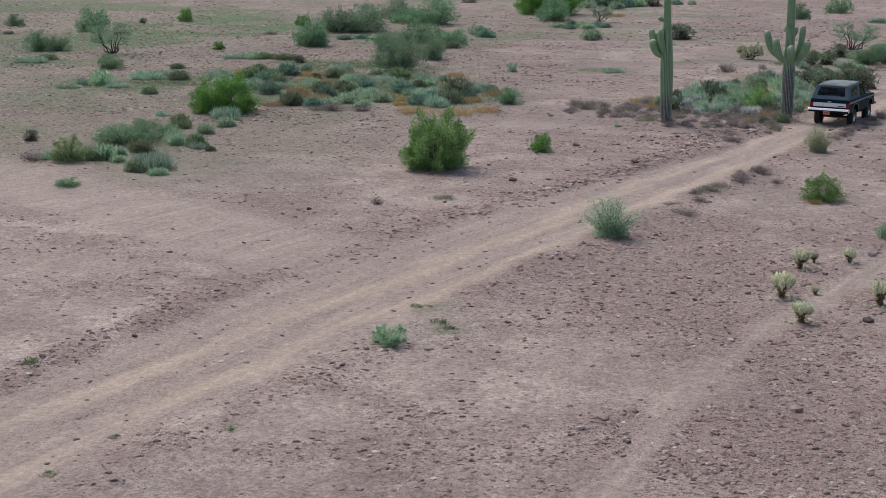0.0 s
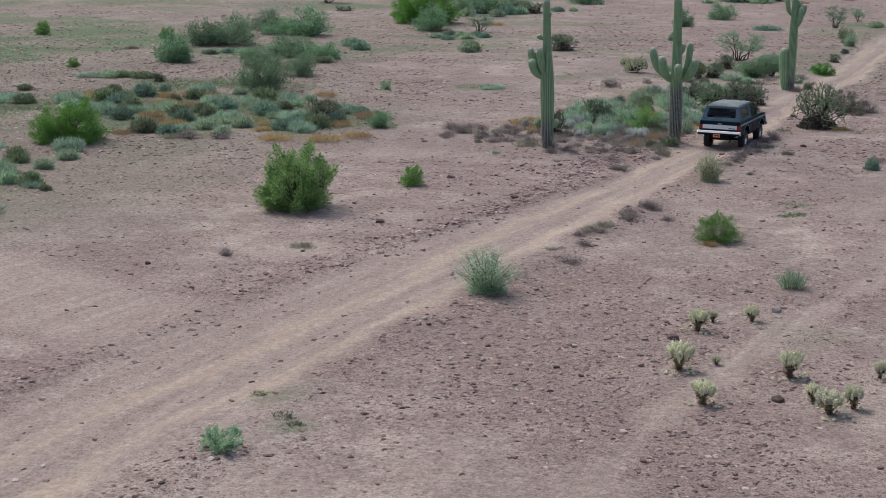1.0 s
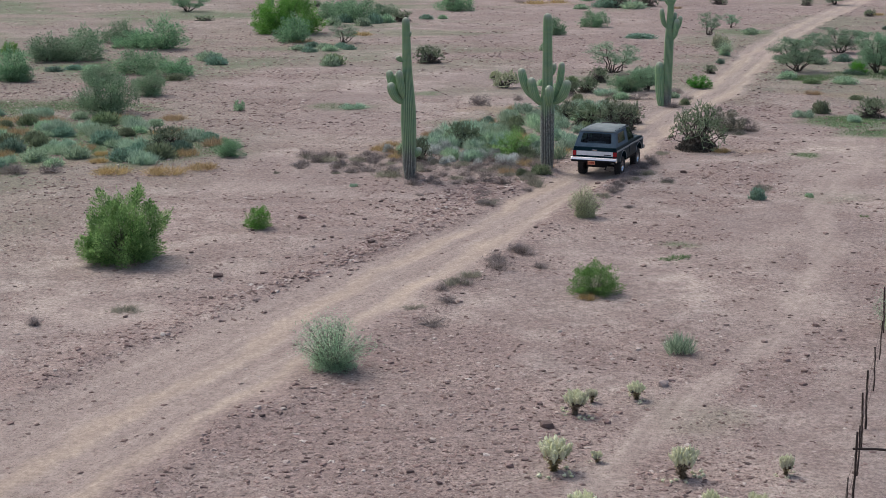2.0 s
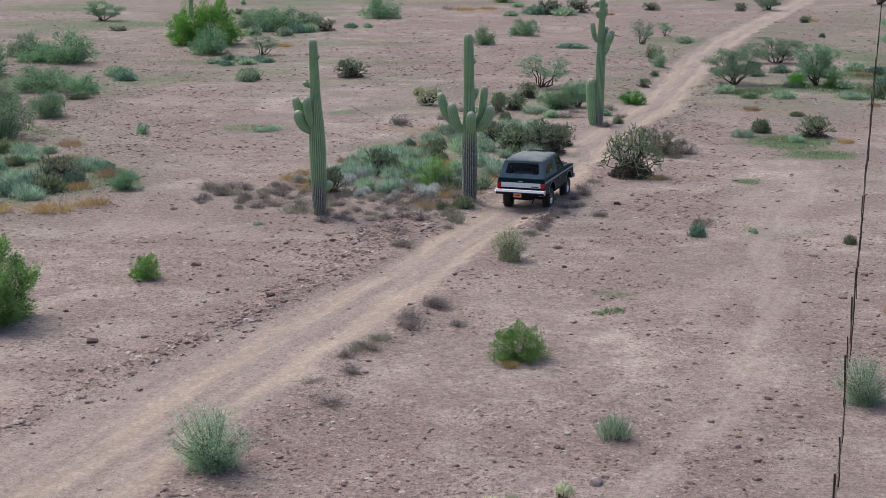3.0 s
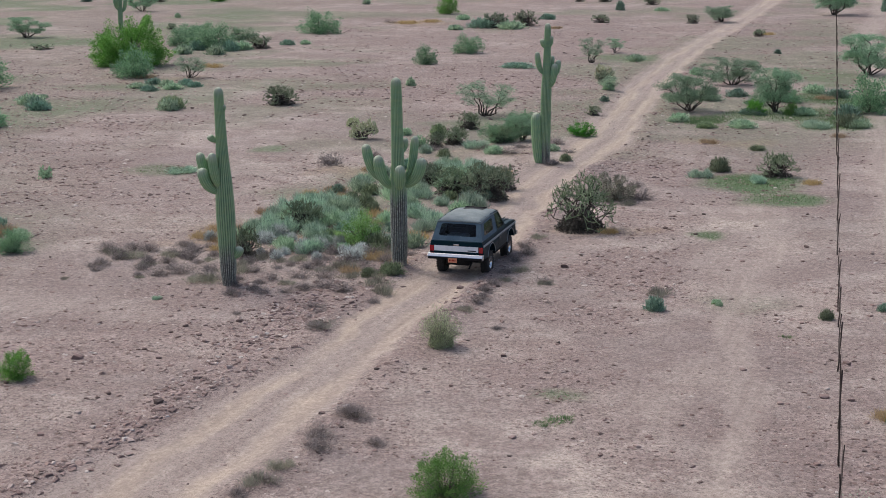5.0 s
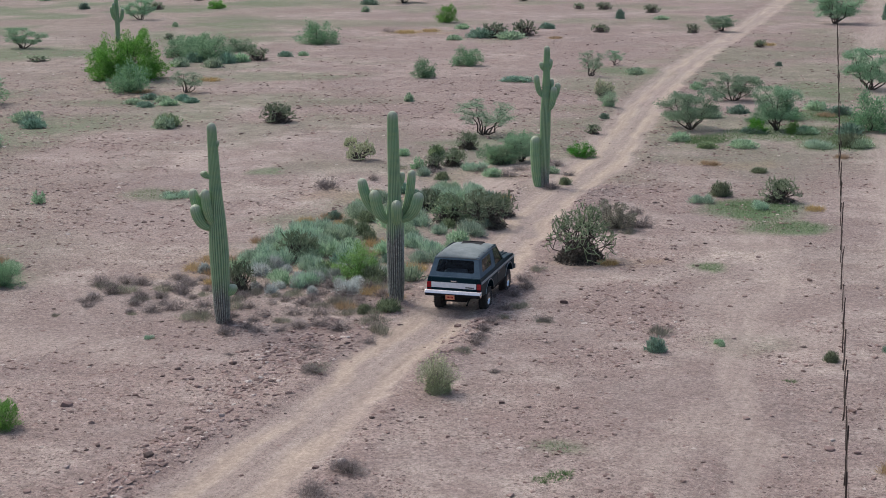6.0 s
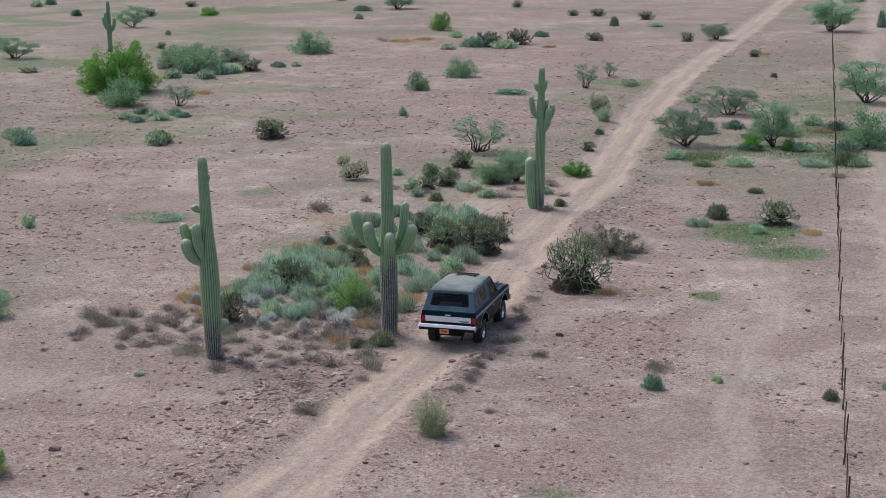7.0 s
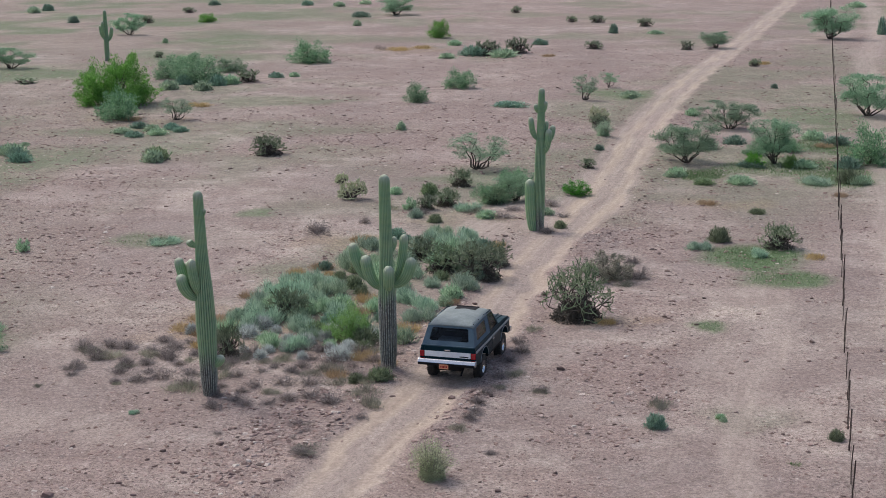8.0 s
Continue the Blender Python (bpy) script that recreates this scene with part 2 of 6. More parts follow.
class Shape:
    """Gathers vertices and faces of one mesh."""

    def __init__(self):
        self.v, self.f, self.n = [], [], 0

    def add(self, verts, faces):
        self.v.append(np.asarray(verts, float))
        self.f.extend(tuple(int(i) + self.n for i in q) for q in faces)
        self.n += len(verts)

    def tube(self, path, radii, sides=5, cap=True):
        path = np.asarray(path, float)
        d = np.gradient(path, axis=0)
        d /= np.linalg.norm(d, axis=1)[:, None] + 1e-9
        ref = np.array([0.0, 0.0, 1.0]) if abs(d[0, 2]) < 0.8 else np.array([1.0, 0.0, 0.0])
        a = np.linspace(0, 2 * np.pi, sides, endpoint=False)
        rings = []
        for c, t, r in zip(path, d, radii):
            u = np.cross(t, ref)
            u /= np.linalg.norm(u) + 1e-9
            w = np.cross(t, u)
            rings.append(c + r * (np.cos(a)[:, None] * u + np.sin(a)[:, None] * w))
        n = len(path)
        faces = [(i * sides + j, i * sides + (j + 1) % sides, (i + 1) * sides + (j + 1) % sides, (i + 1) * sides + j) for i in range(n - 1) for j in range(sides)]
        if cap:
            faces += [tuple(range(sides))[::-1], tuple((n - 1) * sides + j for j in range(sides))]
        self.add(np.concatenate(rings), faces)

    def blades(self, at, way, length, width):
        """One pointed blade for each place: leaves, grass, twigs."""
        at, way = np.asarray(at, float), np.asarray(way, float)
        way = way / (np.linalg.norm(way, axis=1)[:, None] + 1e-9)
        side = np.cross(way, RNG.normal(size=at.shape))
        side /= np.linalg.norm(side, axis=1)[:, None] + 1e-9
        L, Wd = np.broadcast_to(length, len(at))[:, None], np.broadcast_to(width, len(at))[:, None]
        q = np.stack([at - side * Wd * 0.6, at + side * Wd * 0.6, at + way * L], 1)
        self.add(q.reshape(-1, 3), np.arange(len(at) * 3).reshape(-1, 3))

    def mesh(self, name, material, smooth=False):
        me = bpy.data.meshes.new(name)
        me.from_pydata(np.concatenate(self.v).tolist(), [], self.f)
        me.materials.append(material)
        if smooth:
            me.polygons.foreach_set("use_smooth", [True] * len(me.polygons))
        me.update()
        return me


def piece(name, shape, material, parent=None, label="", smooth=False):
    ob = new(name, shape.mesh(name, material, smooth))
    ob.parent = parent
    return tagged(ob, label)


def part(name, bm, material, parent, label="", smooth=False):
    me = bpy.data.meshes.new(name)
    bm.to_mesh(me)
    bm.free()
    me.materials.append(material)
    if smooth:
        me.polygons.foreach_set("use_smooth", [True] * len(me.polygons))
    ob = new(name, me)
    ob.parent = parent
    return tagged(ob, label)


# ---- the lie of the land ----
TRACK = np.array([(-19.5, -22), (-17.2, -10), (-15.0, -1.2), (-14.0, 3), (-12.8, 8.2), (-11.45, 13.4), (-10.1, 18.1), (-8.35, 23), (-5.4, 31.4), (-3.0, 38), (-0.9, 45), (1.1, 51.9), (2.8, 59.2), (3.8, 64.7), (5.4, 70), (7.8, 77), (10, 87.4), (13.6, 103.5), (20.2, 128.8), (30.9, 163), (40.4, 194.5), (54.4, 241), (110, 430)])
FENCE_X, FENCE_Y, FENCE_SLOPE = 4.30, 12.86, 0.2497


TRAIL = np.array([(-4.2, -5), (-3.7, 0.3), (-3.0, 4.9), (-1.4, 10.9), (1.5, 18), (4.6, 24.1), (5.8, 28.7), (7.4, 34.2), (8.4, 42.4), (9.8, 46.7), (12.2, 51.8), (14, 58)])


def track_x(y):
    return (np.interp(y - 2, TRACK[:, 1], TRACK[:, 0]) + np.interp(y, TRACK[:, 1], TRACK[:, 0]) + np.interp(y + 2, TRACK[:, 1], TRACK[:, 0])) / 3


def track_half(y):
    return np.interp(y, (0, 20, 34, 42, 55, 66, 75, 90, 130), (2.2, 2.2, 1.5, 1.15, 1.15, 1.3, 1.8, 1.7, 1.5))


def fence_x(y):
    return FENCE_X + (y - FENCE_Y) * FENCE_SLOPE


def wander(x, y, size, seed):
    """Smooth value noise from 0 to 1 over the plan."""
    x, y = np.asarray(x, float) / size, np.asarray(y, float) / size
    i, j = np.floor(x), np.floor(y)
    u, v = x - i, y - j
    u, v = u * u * (3 - 2 * u), v * v * (3 - 2 * v)

    def rnd(a, b):
        s = np.sin(a * 127.1 + b * 311.7 + seed * 74.7) * 43758.5453
        return s - np.floor(s)

    return (rnd(i, j) * (1 - u) + rnd(i + 1, j) * u) * (1 - v) + (rnd(i, j + 1) * (1 - u) + rnd(i + 1, j + 1) * u) * v


def aside(x, y):
    """Metres across from the middle line of the track, with an uneven edge."""
    return (x - track_x(y)) * 0.95 + 0.5 * (wander(x, y, 2.3, 1) - 0.5) + 0.3 * (wander(x, y, 0.8, 2) - 0.5)


def step(a, b, x):
    s = np.clip((x - a) / (b - a), 0, 1)
    return s * s * (3 - 2 * s)


# smooth pale patches of bare silt: x, y, half width, half depth, strength
BARE = [(2.6, 71.0, 3.2, 2.6, 0.9), (7.6, 63.5, 2.4, 3.0, 0.6), (9.6, 47.0, 2.6, 4.0, 0.55), (-9.5, 42.0, 2.6, 2.2, 0.55), (-20.0, 81.0, 6.0, 3.5, 0.55), (5.0, 33.0, 1.9, 3.0, 0.55), (-13.6, 43.5, 2.6, 2.6, 0.5), (11.5, 75.0, 3.0, 4.0, 0.4)]
BARE += [(20.5, 101.5, 5.0, 3.2, 0.65), (12.5, 80.5, 2.6, 1.8, 0.5), (-8.2, 5.2, 2.2, 2.6, 0.6), (-10.4, 1.6, 1.8, 2.4, 0.6), (-6.4, 2.6, 1.4, 1.8, 0.45), (-5.6, 6.6, 1.6, 1.8, 0.55), (-2.8, 5.6, 1.0, 1.6, 0.45), (-18.6, 8.0, 1.8, 2.6, 0.5), (12.1, 58.2, 2.2, 3.0, 0.6), (10.6, 44.0, 1.8, 4.0, 0.5), (4.5, 26.0, 1.6, 3.0, 0.5), (-10.0, 30.5, 1.8, 2.5, 0.45), (-9.5, 9.8, 1.8, 2.4, 0.55), (-6.3, -0.5, 1.8, 1.6, 0.5), (-9.4, -1.5, 1.8, 1.6, 0.45), (-13.0, 24.5, 2.2, 2.0, 0.5), (-20.5, 12.5, 3.5, 3.0, 0.6), (7.0, 36.0, 1.4, 2.4, 0.5), (1.9, 16.6, 0.9, 1.6, 0.45)]
# beds of broken mauve stone, in the same order
STONY = [(7.0, 105.0, 6.5, 9.0, 0.9), (9.6, 68.5, 2.0, 4.5, 0.8), (8.0, 55.8, 2.2, 3.6, 0.8), (-26.0, 105.0, 6.0, 7.0, 0.6), (-17.5, 67.5, 4.0, 5.5, 0.8), (-5.8, 38.5, 1.3, 3.6, 0.9), (4.2, 41.5, 1.7, 2.6, 0.7), (-9.6, 38.5, 2.6, 3.4, 0.75), (5.8, 48.0, 2.0, 3.4, 0.8), (-1.8, 31.0, 1.2, 2.2, 0.6), (2.8, 36.5, 1.8, 2.6, 0.6)]
STONY += [(1.6, 15.0, 2.4, 3.0, 0.75), (3.4, 20.5, 1.4, 3.2, 0.65), (0.4, 22.5, 2.4, 3.0, 0.6), (8.5, 30.0, 2.2, 4.0, 0.5), (-33.0, 101.0, 9.0, 14.0, 0.8), (-27.0, 84.0, 6.0, 5.0, 0.6), (-5.0, 42.5, 1.0, 3.0, 0.8), (-6.6, 17.0, 1.9, 3.6, 1.0), (-4.2, 12.8, 2.6, 3.2, 1.0), (-1.4, 9.6, 2.4, 2.6, 0.85), (-2.0, 2.2, 2.4, 2.6, 0.8), (0.4, 6.0, 2.0, 2.6, 0.8), (-15.7, 8.0, 0.8, 3.4, 0.8), (-16.3, 3.0, 0.8, 2.6, 0.8), (-8.6, 3.4, 1.6, 1.8, 0.55), (-3.8, 21.0, 1.9, 3.6, 0.95), (-18.6, 34.0, 3.2, 4.0, 0.6), (-1.6, 17.0, 2.0, 3.0, 0.85), (-6.6, 28.6, 1.0, 2.2, 0.7), (-7.0, 32.0, 1.0, 3.0, 0.9), (-8.0, 101.0, 6.0, 8.0, 0.7), (17.0, 112.0, 5.0, 5.0, 0.6)]


def rut_mask(x, y):
    """The two smooth tan wheel ruts of the track."""
    middle = np.interp(y, (2, 9, 14, 22, 30, 40, 70), (0.3, 0.7, 1.2, 1.1, 0.3, 0.15, 0.25))
    gap = np.interp(y, (5, 14, 26, 36), (0.85, 0.95, 0.85, 0.72))
    d = np.abs(np.abs(aside(x, y) - middle) - gap)
    return (1 - step(0.18, 0.55, d)) * (0.45 + 0.75 * wander(x, y, 3.4, 40)) * step(-22, -15, y)


def track_mask(x, y):
    d, h = np.abs(aside(x, y)), track_half(y)
    main = 1 - step(h * 0.75, h * 1.15, d)
    # the turn-off that leaves the track by the large bush, and the lane beyond the fence
    off = np.abs(y - (14.0 + (x + 12) * -0.62)) + 1.2 * (wander(x, y, 3, 4) - 0.5)
    left = (1 - step(1.6, 4.0, off)) * (1 - step(-13.5, -10.0, x)) * step(-45, -30, x) * 0.75
    lane = np.abs(x - fence_x(y) - np.interp(y, (40, 58, 95, 150, 185), (3.6, 3.0, 3.2, 3.2, 6))) + 0.6 * (wander(x, y, 2, 5) - 0.5)
    lane = (1 - step(0.9, 1.9, lane)) * step(30, 50, y) * 0.8
    # a faint trail along the near side of the fence
    trail = np.abs(x - np.interp(y, TRAIL[:, 1], TRAIL[:, 0])) + 0.5 * (wander(x, y, 1.5, 6) - 0.5)
    trail = (1 - step(0.22, 0.6, trail)) * (1 - step(50, 55, y)) * (0.55 + 0.4 * wander(x, y, 3.0, 7))
    bare = 0.0 * x
    for cx, cy, rx, ry, much in BARE:
        bare = np.maximum(bare, much * (1 - step(0.3, 1.1, np.hypot((x - cx) / rx, (y - cy) / ry) + 0.9 * (wander(x, y, 1.6, 18) - 0.5))))
    return np.maximum(np.maximum(np.maximum(main, left), np.maximum(lane, trail)), bare)


def rubble_mask(x, y):
    d, h = np.abs(aside(x, y)), track_half(y)
    berm = np.exp(-((d - h * 1.35) / 0.5) ** 2) * np.where(aside(x, y) > 0, 0.25 + 0.75 * step(9, 17, y), 0.75)
    field = step(0.42, 0.62, wander(x, y, 6.0, 8) * 0.45 + wander(x, y, 1.9, 9) * 0.35 + wander(x, y, 0.7, 11) * 0.2)
    # West term puts an exposure falloff into the soil colour, with added stones.
    far = 0.75 * step(60, 130, y) * (0.4 + wander(x, y, 14.0, 10)) + 1.0 * step(14, 26, -x) * step(20, 36, y) * (1 - step(60, 130, y))
    # broken rock thrown up along the west edge of the cutting
    bank = np.exp(-((aside(x, y) + h * 1.6) / 0.8) ** 2) * step(16, 24, y) * (1 - step(46, 52, y)) * (0.5 + 0.8 * wander(x, y, 2.2, 13))
    beds = np.zeros(np.shape(x))
    for cx, cy, rx, ry, much in STONY:
        beds = np.maximum(beds, much * (1 - step(0.5, 1.15, np.hypot((x - cx) / rx, (y - cy) / ry) + 0.8 * (wander(x, y, 1.3, 41) - 0.5))))
    crown = 0.35 * (1 - step(h * 0.8, h, d)) * (1 - np.clip(rut_mask(x, y) * 1.5, 0, 1))
    return np.clip(bank + crown + berm * 0.8 + (beds + field * 0.55 + far * 0.8) * (1 - track_mask(x, y)), 0, 1)


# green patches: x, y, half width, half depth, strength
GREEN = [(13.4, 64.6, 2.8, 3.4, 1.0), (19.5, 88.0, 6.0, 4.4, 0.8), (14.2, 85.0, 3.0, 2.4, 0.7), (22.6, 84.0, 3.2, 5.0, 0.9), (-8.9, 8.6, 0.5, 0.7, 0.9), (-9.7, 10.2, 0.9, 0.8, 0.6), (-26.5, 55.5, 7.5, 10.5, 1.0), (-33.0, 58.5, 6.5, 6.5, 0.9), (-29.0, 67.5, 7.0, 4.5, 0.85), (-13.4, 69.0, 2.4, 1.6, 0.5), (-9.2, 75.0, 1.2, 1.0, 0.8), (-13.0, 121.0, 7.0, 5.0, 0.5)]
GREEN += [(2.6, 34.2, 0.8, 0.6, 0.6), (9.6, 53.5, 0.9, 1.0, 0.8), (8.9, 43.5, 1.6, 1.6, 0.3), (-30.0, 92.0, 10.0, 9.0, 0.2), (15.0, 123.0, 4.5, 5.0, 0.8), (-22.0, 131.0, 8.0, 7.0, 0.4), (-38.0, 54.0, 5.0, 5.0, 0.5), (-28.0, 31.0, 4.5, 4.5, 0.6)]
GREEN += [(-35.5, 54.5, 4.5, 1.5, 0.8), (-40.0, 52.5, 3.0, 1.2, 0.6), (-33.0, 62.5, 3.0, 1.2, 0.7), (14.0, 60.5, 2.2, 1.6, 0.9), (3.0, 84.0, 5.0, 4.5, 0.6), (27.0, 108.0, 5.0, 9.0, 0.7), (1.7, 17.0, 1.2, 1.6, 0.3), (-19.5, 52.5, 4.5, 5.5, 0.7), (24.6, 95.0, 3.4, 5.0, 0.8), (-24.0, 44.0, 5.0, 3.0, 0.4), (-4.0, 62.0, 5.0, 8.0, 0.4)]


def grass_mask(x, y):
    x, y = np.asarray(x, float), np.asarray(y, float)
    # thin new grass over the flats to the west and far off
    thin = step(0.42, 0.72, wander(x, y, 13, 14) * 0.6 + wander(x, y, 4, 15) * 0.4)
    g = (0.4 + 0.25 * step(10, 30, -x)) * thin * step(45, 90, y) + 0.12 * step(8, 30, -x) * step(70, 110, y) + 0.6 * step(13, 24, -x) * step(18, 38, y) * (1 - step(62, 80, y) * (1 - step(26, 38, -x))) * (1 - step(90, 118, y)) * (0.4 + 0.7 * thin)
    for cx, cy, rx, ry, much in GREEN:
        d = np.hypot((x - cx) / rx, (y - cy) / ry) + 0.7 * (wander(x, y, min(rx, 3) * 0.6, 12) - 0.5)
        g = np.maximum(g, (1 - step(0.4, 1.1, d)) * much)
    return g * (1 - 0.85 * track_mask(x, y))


# fallen straw and leaves under the thickets: x, y, half width, half depth, strength
LITTER = [(-5.0, 54.0, 6.0, 4.4, 0.5), (-8.0, 53.5, 2.6, 1.6, 0.9), (-3.5, 68.0, 3.0, 2.5, 0.7), (-24.5, 50.0, 6.0, 3.5, 0.5), (-18.0, 47.5, 3.0, 1.6, 0.8), (-26.0, 58.0, 6.0, 5.0, 0.5), (5.8, 54.2, 2.2, 1.3, 0.7), (14.5, 76.5, 2.5, 2.0, 0.7), (-21.0, 108.0, 5.0, 5.0, 0.6), (1.0, 74.0, 4.0, 3.0, 0.5), (-3.0, 166.0, 6.0, 4.0, 0.8)]


def litter_mask(x, y):
    g = np.zeros(np.shape(x))
    for cx, cy, rx, ry, much in LITTER:
        d = np.hypot((x - cx) / rx, (y - cy) / ry) + 1.1 * (wander(x, y, min(rx, 3) * 0.45, 17) - 0.5)
        g = np.maximum(g, (1 - step(0.4, 1.1, d)) * much)
    return g * (1 - 0.9 * track_mask(x, y))


def land(x, y):
    x, y = np.asarray(x, float), np.asarray(y, float)
    d, h = np.abs(aside(x, y)), track_half(y)
    z = 0.10 * (wander(x, y, 9, 20) - 0.5) + 0.06 * (wander(x, y, 2.5, 21) - 0.5) + 0.025 * (wander(x, y, 0.7, 22) - 0.5)
    z = z * (0.35 + 0.65 * step(h * 0.7, h * 1.5, d))
    z = z + 0.09 * np.exp(-((d - h * 1.3) / 0.45) ** 2) - 0.04 * np.exp(-((d - 0.78) / 0.3) ** 2)
    return z


def build_ground():
    def line(lo, fine_lo, fine_hi, hi, s):
        a = list(np.arange(fine_lo, fine_hi + 1e-6, s))
        g = s
        while a[-1] < hi:
            g *= 1.13
            a.append(a[-1] + g)
        g, b = s, [fine_lo]
        while b[-1] > lo:
            g *= 1.3
            b.append(b[-1] - g)
        return np.array(b[:0:-1] + a)

    ys = line(-1500, 0, 68, 3500, 0.33)
    mid = np.arange(-22, 14, 0.33)
    right, left = np.concatenate([np.arange(14, 24, 0.45), np.arange(24, 66, 0.9)]), np.concatenate([np.arange(-75, -40, 1.4), np.arange(-40, -22, 0.6)])
    grow = np.cumsum(1.2 * 1.3 ** np.arange(26))
    xs = np.concatenate([(-75.9 - grow)[::-1], left, mid, right, 66 + grow])
    far = np.concatenate([ys[(ys < 68)], np.arange(68, 135, 0.7), np.arange(135, 250, 1.6), 250 + np.cumsum(2.0 * 1.24 ** np.arange(28))])
    ys = far
    X, Y = np.meshgrid(xs, ys)
    Z = land(X, Y)
    nx, ny = len(xs), len(ys)
    idx = np.arange(nx * ny).reshape(ny, nx)
    quads = np.stack([idx[:-1, :-1], idx[:-1, 1:], idx[1:, 1:], idx[1:, :-1]], -1).reshape(-1, 4)
    pts = np.stack([X, Y, Z], -1).reshape(-1, 3)
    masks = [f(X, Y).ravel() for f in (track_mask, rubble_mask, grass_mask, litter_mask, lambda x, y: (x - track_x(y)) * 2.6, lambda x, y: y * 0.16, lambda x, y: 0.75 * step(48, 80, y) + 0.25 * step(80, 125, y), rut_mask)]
    cx, cy = pts[quads, 0].mean(1), pts[quads, 1].mean(1)
    on = (np.abs(cx - track_x(cy)) < track_half(cy) * 1.05) & (cy > -22) & (cy < 260)
    for name, label, pick in (("ground", "pink-brown desert dirt with gravel and stones", ~on), ("road", "pale dusty two-rut dirt track through the desert", on)):
        q = quads[pick]
        used, inv = np.unique(q, return_inverse=True)
        me = bpy.data.meshes.new(name)
        me.from_pydata(pts[used].tolist(), [], inv.reshape(-1, 4).tolist())
        me.polygons.foreach_set("use_smooth", [True] * len(me.polygons))
        me.materials.append(M_GROUND)
        for key, values in zip(("track", "rubble", "grass", "litter", "across", "along", "far", "rut"), masks):
            me.attributes.new(key, "FLOAT", "POINT").data.foreach_set("value", values[used].astype(np.float32))
        tagged(new(name, me), label, "ground" if name == "ground" else "road", kind="structure")


build_ground()


def at_ground(x, y, sink=0.03):
    return Vector((x, y, float(land(x, y)) - sink))


# ---- plants ----
PROTOTYPES = []


def proto(name, w, h, category):
    ob = new(name)
    ob["w"], ob["h"] = w, h
    tagged(ob, category=category)
    PROTOTYPES.append(ob)
    return ob


def plant(source, x, y, w, h, label, group="", turn=None):
    a = RNG.uniform(0, 360) if turn is None else turn
    s = w / source["w"]
    m = Matrix.Translation(at_ground(x, y)) @ pose(0, 0, 0, 0, 0, a) @ Matrix.Diagonal((s, s, h / source["h"], 1))
    return tagged(copy_thing(source, m), label, group=group)


def ball(n):
    v = RNG.normal(size=(n, 3))
    return v / np.linalg.norm(v, axis=1)[:, None]


def leafy_bush(name, category, leaf, stem, w, h, stems, leaves, size, sprays, soft=1.0, rise=1.0):
    """A full rounded bush: stems fan out from the base, each ends in a loose clump of small leaves; sprigs stick out past the clumps."""
    root, st, fo = proto(name, w, h, category), Shape(), Shape()
    pts, ways = [], []
    n = leaves // sprays
    for k in range(sprays):
        a, up = RNG.uniform(0, 2 * np.pi), RNG.uniform(0.0, 1.0)
        out = math.sqrt(1 - up * up * 0.97)
        r = RNG.uniform(0.045, 0.085) * w * soft
        long = r * RNG.uniform(1.3, 2.3)
        tip = np.array([math.cos(a) * out * w * 0.5, math.sin(a) * out * w * 0.5, (0.1 + 0.9 * up) * h])
        tip *= RNG.uniform(0.72, 1.05) if k % 4 else RNG.uniform(0.35, 0.7)
        way = tip * (1, 1, 0.8) / w + (0, 0, RNG.uniform(0.15, 0.5) * rise) + RNG.normal(0, 0.1, 3)
        way /= np.linalg.norm(way)
        c = tip - way * long * 0.8
        c[2] = max(c[2], r * 0.7)
        mid = c * np.array([0.5, 0.5, 0.45]) + RNG.normal(0, 0.02 * w, 3)
        mid[2] = max(mid[2], 0.03)
        if k < stems:
            st.tube([(tip[0] * 0.06, tip[1] * 0.06, -0.02), mid, c + way * long * 0.6], [0.008 * h + 0.004, 0.005 * h + 0.003, 0.003], 3, False)
        d = ball(n) * RNG.uniform(0.02, 1, (n, 1)) ** 0.5
        f = d @ way
        sprig = np.where(RNG.uniform(0, 1, n) < 0.1, RNG.uniform(1.0, 1.7, n), 1.0)
        pts.append(c + (d - np.outer(f, way)) * (r * (1.05 - 0.45 * f) * sprig)[:, None] + np.outer(f * sprig, way) * long)
        ways.append(way * 0.9 + d * 0.8 + RNG.normal(0, 0.35, (n, 3)))
    P = np.concatenate(pts)
    P[:, 2] = np.where(P[:, 2] < 0.02, RNG.uniform(0.02, 0.2, len(P)) * h, P[:, 2])
    fo.blades(P, np.concatenate(ways), size * RNG.uniform(0.7, 1.4, len(P)), size * 0.45 * RNG.uniform(0.7, 1.3, len(P)))
    piece("stem_frame", st, stem, root)
    piece("foliage", fo, leaf, root)
    return root


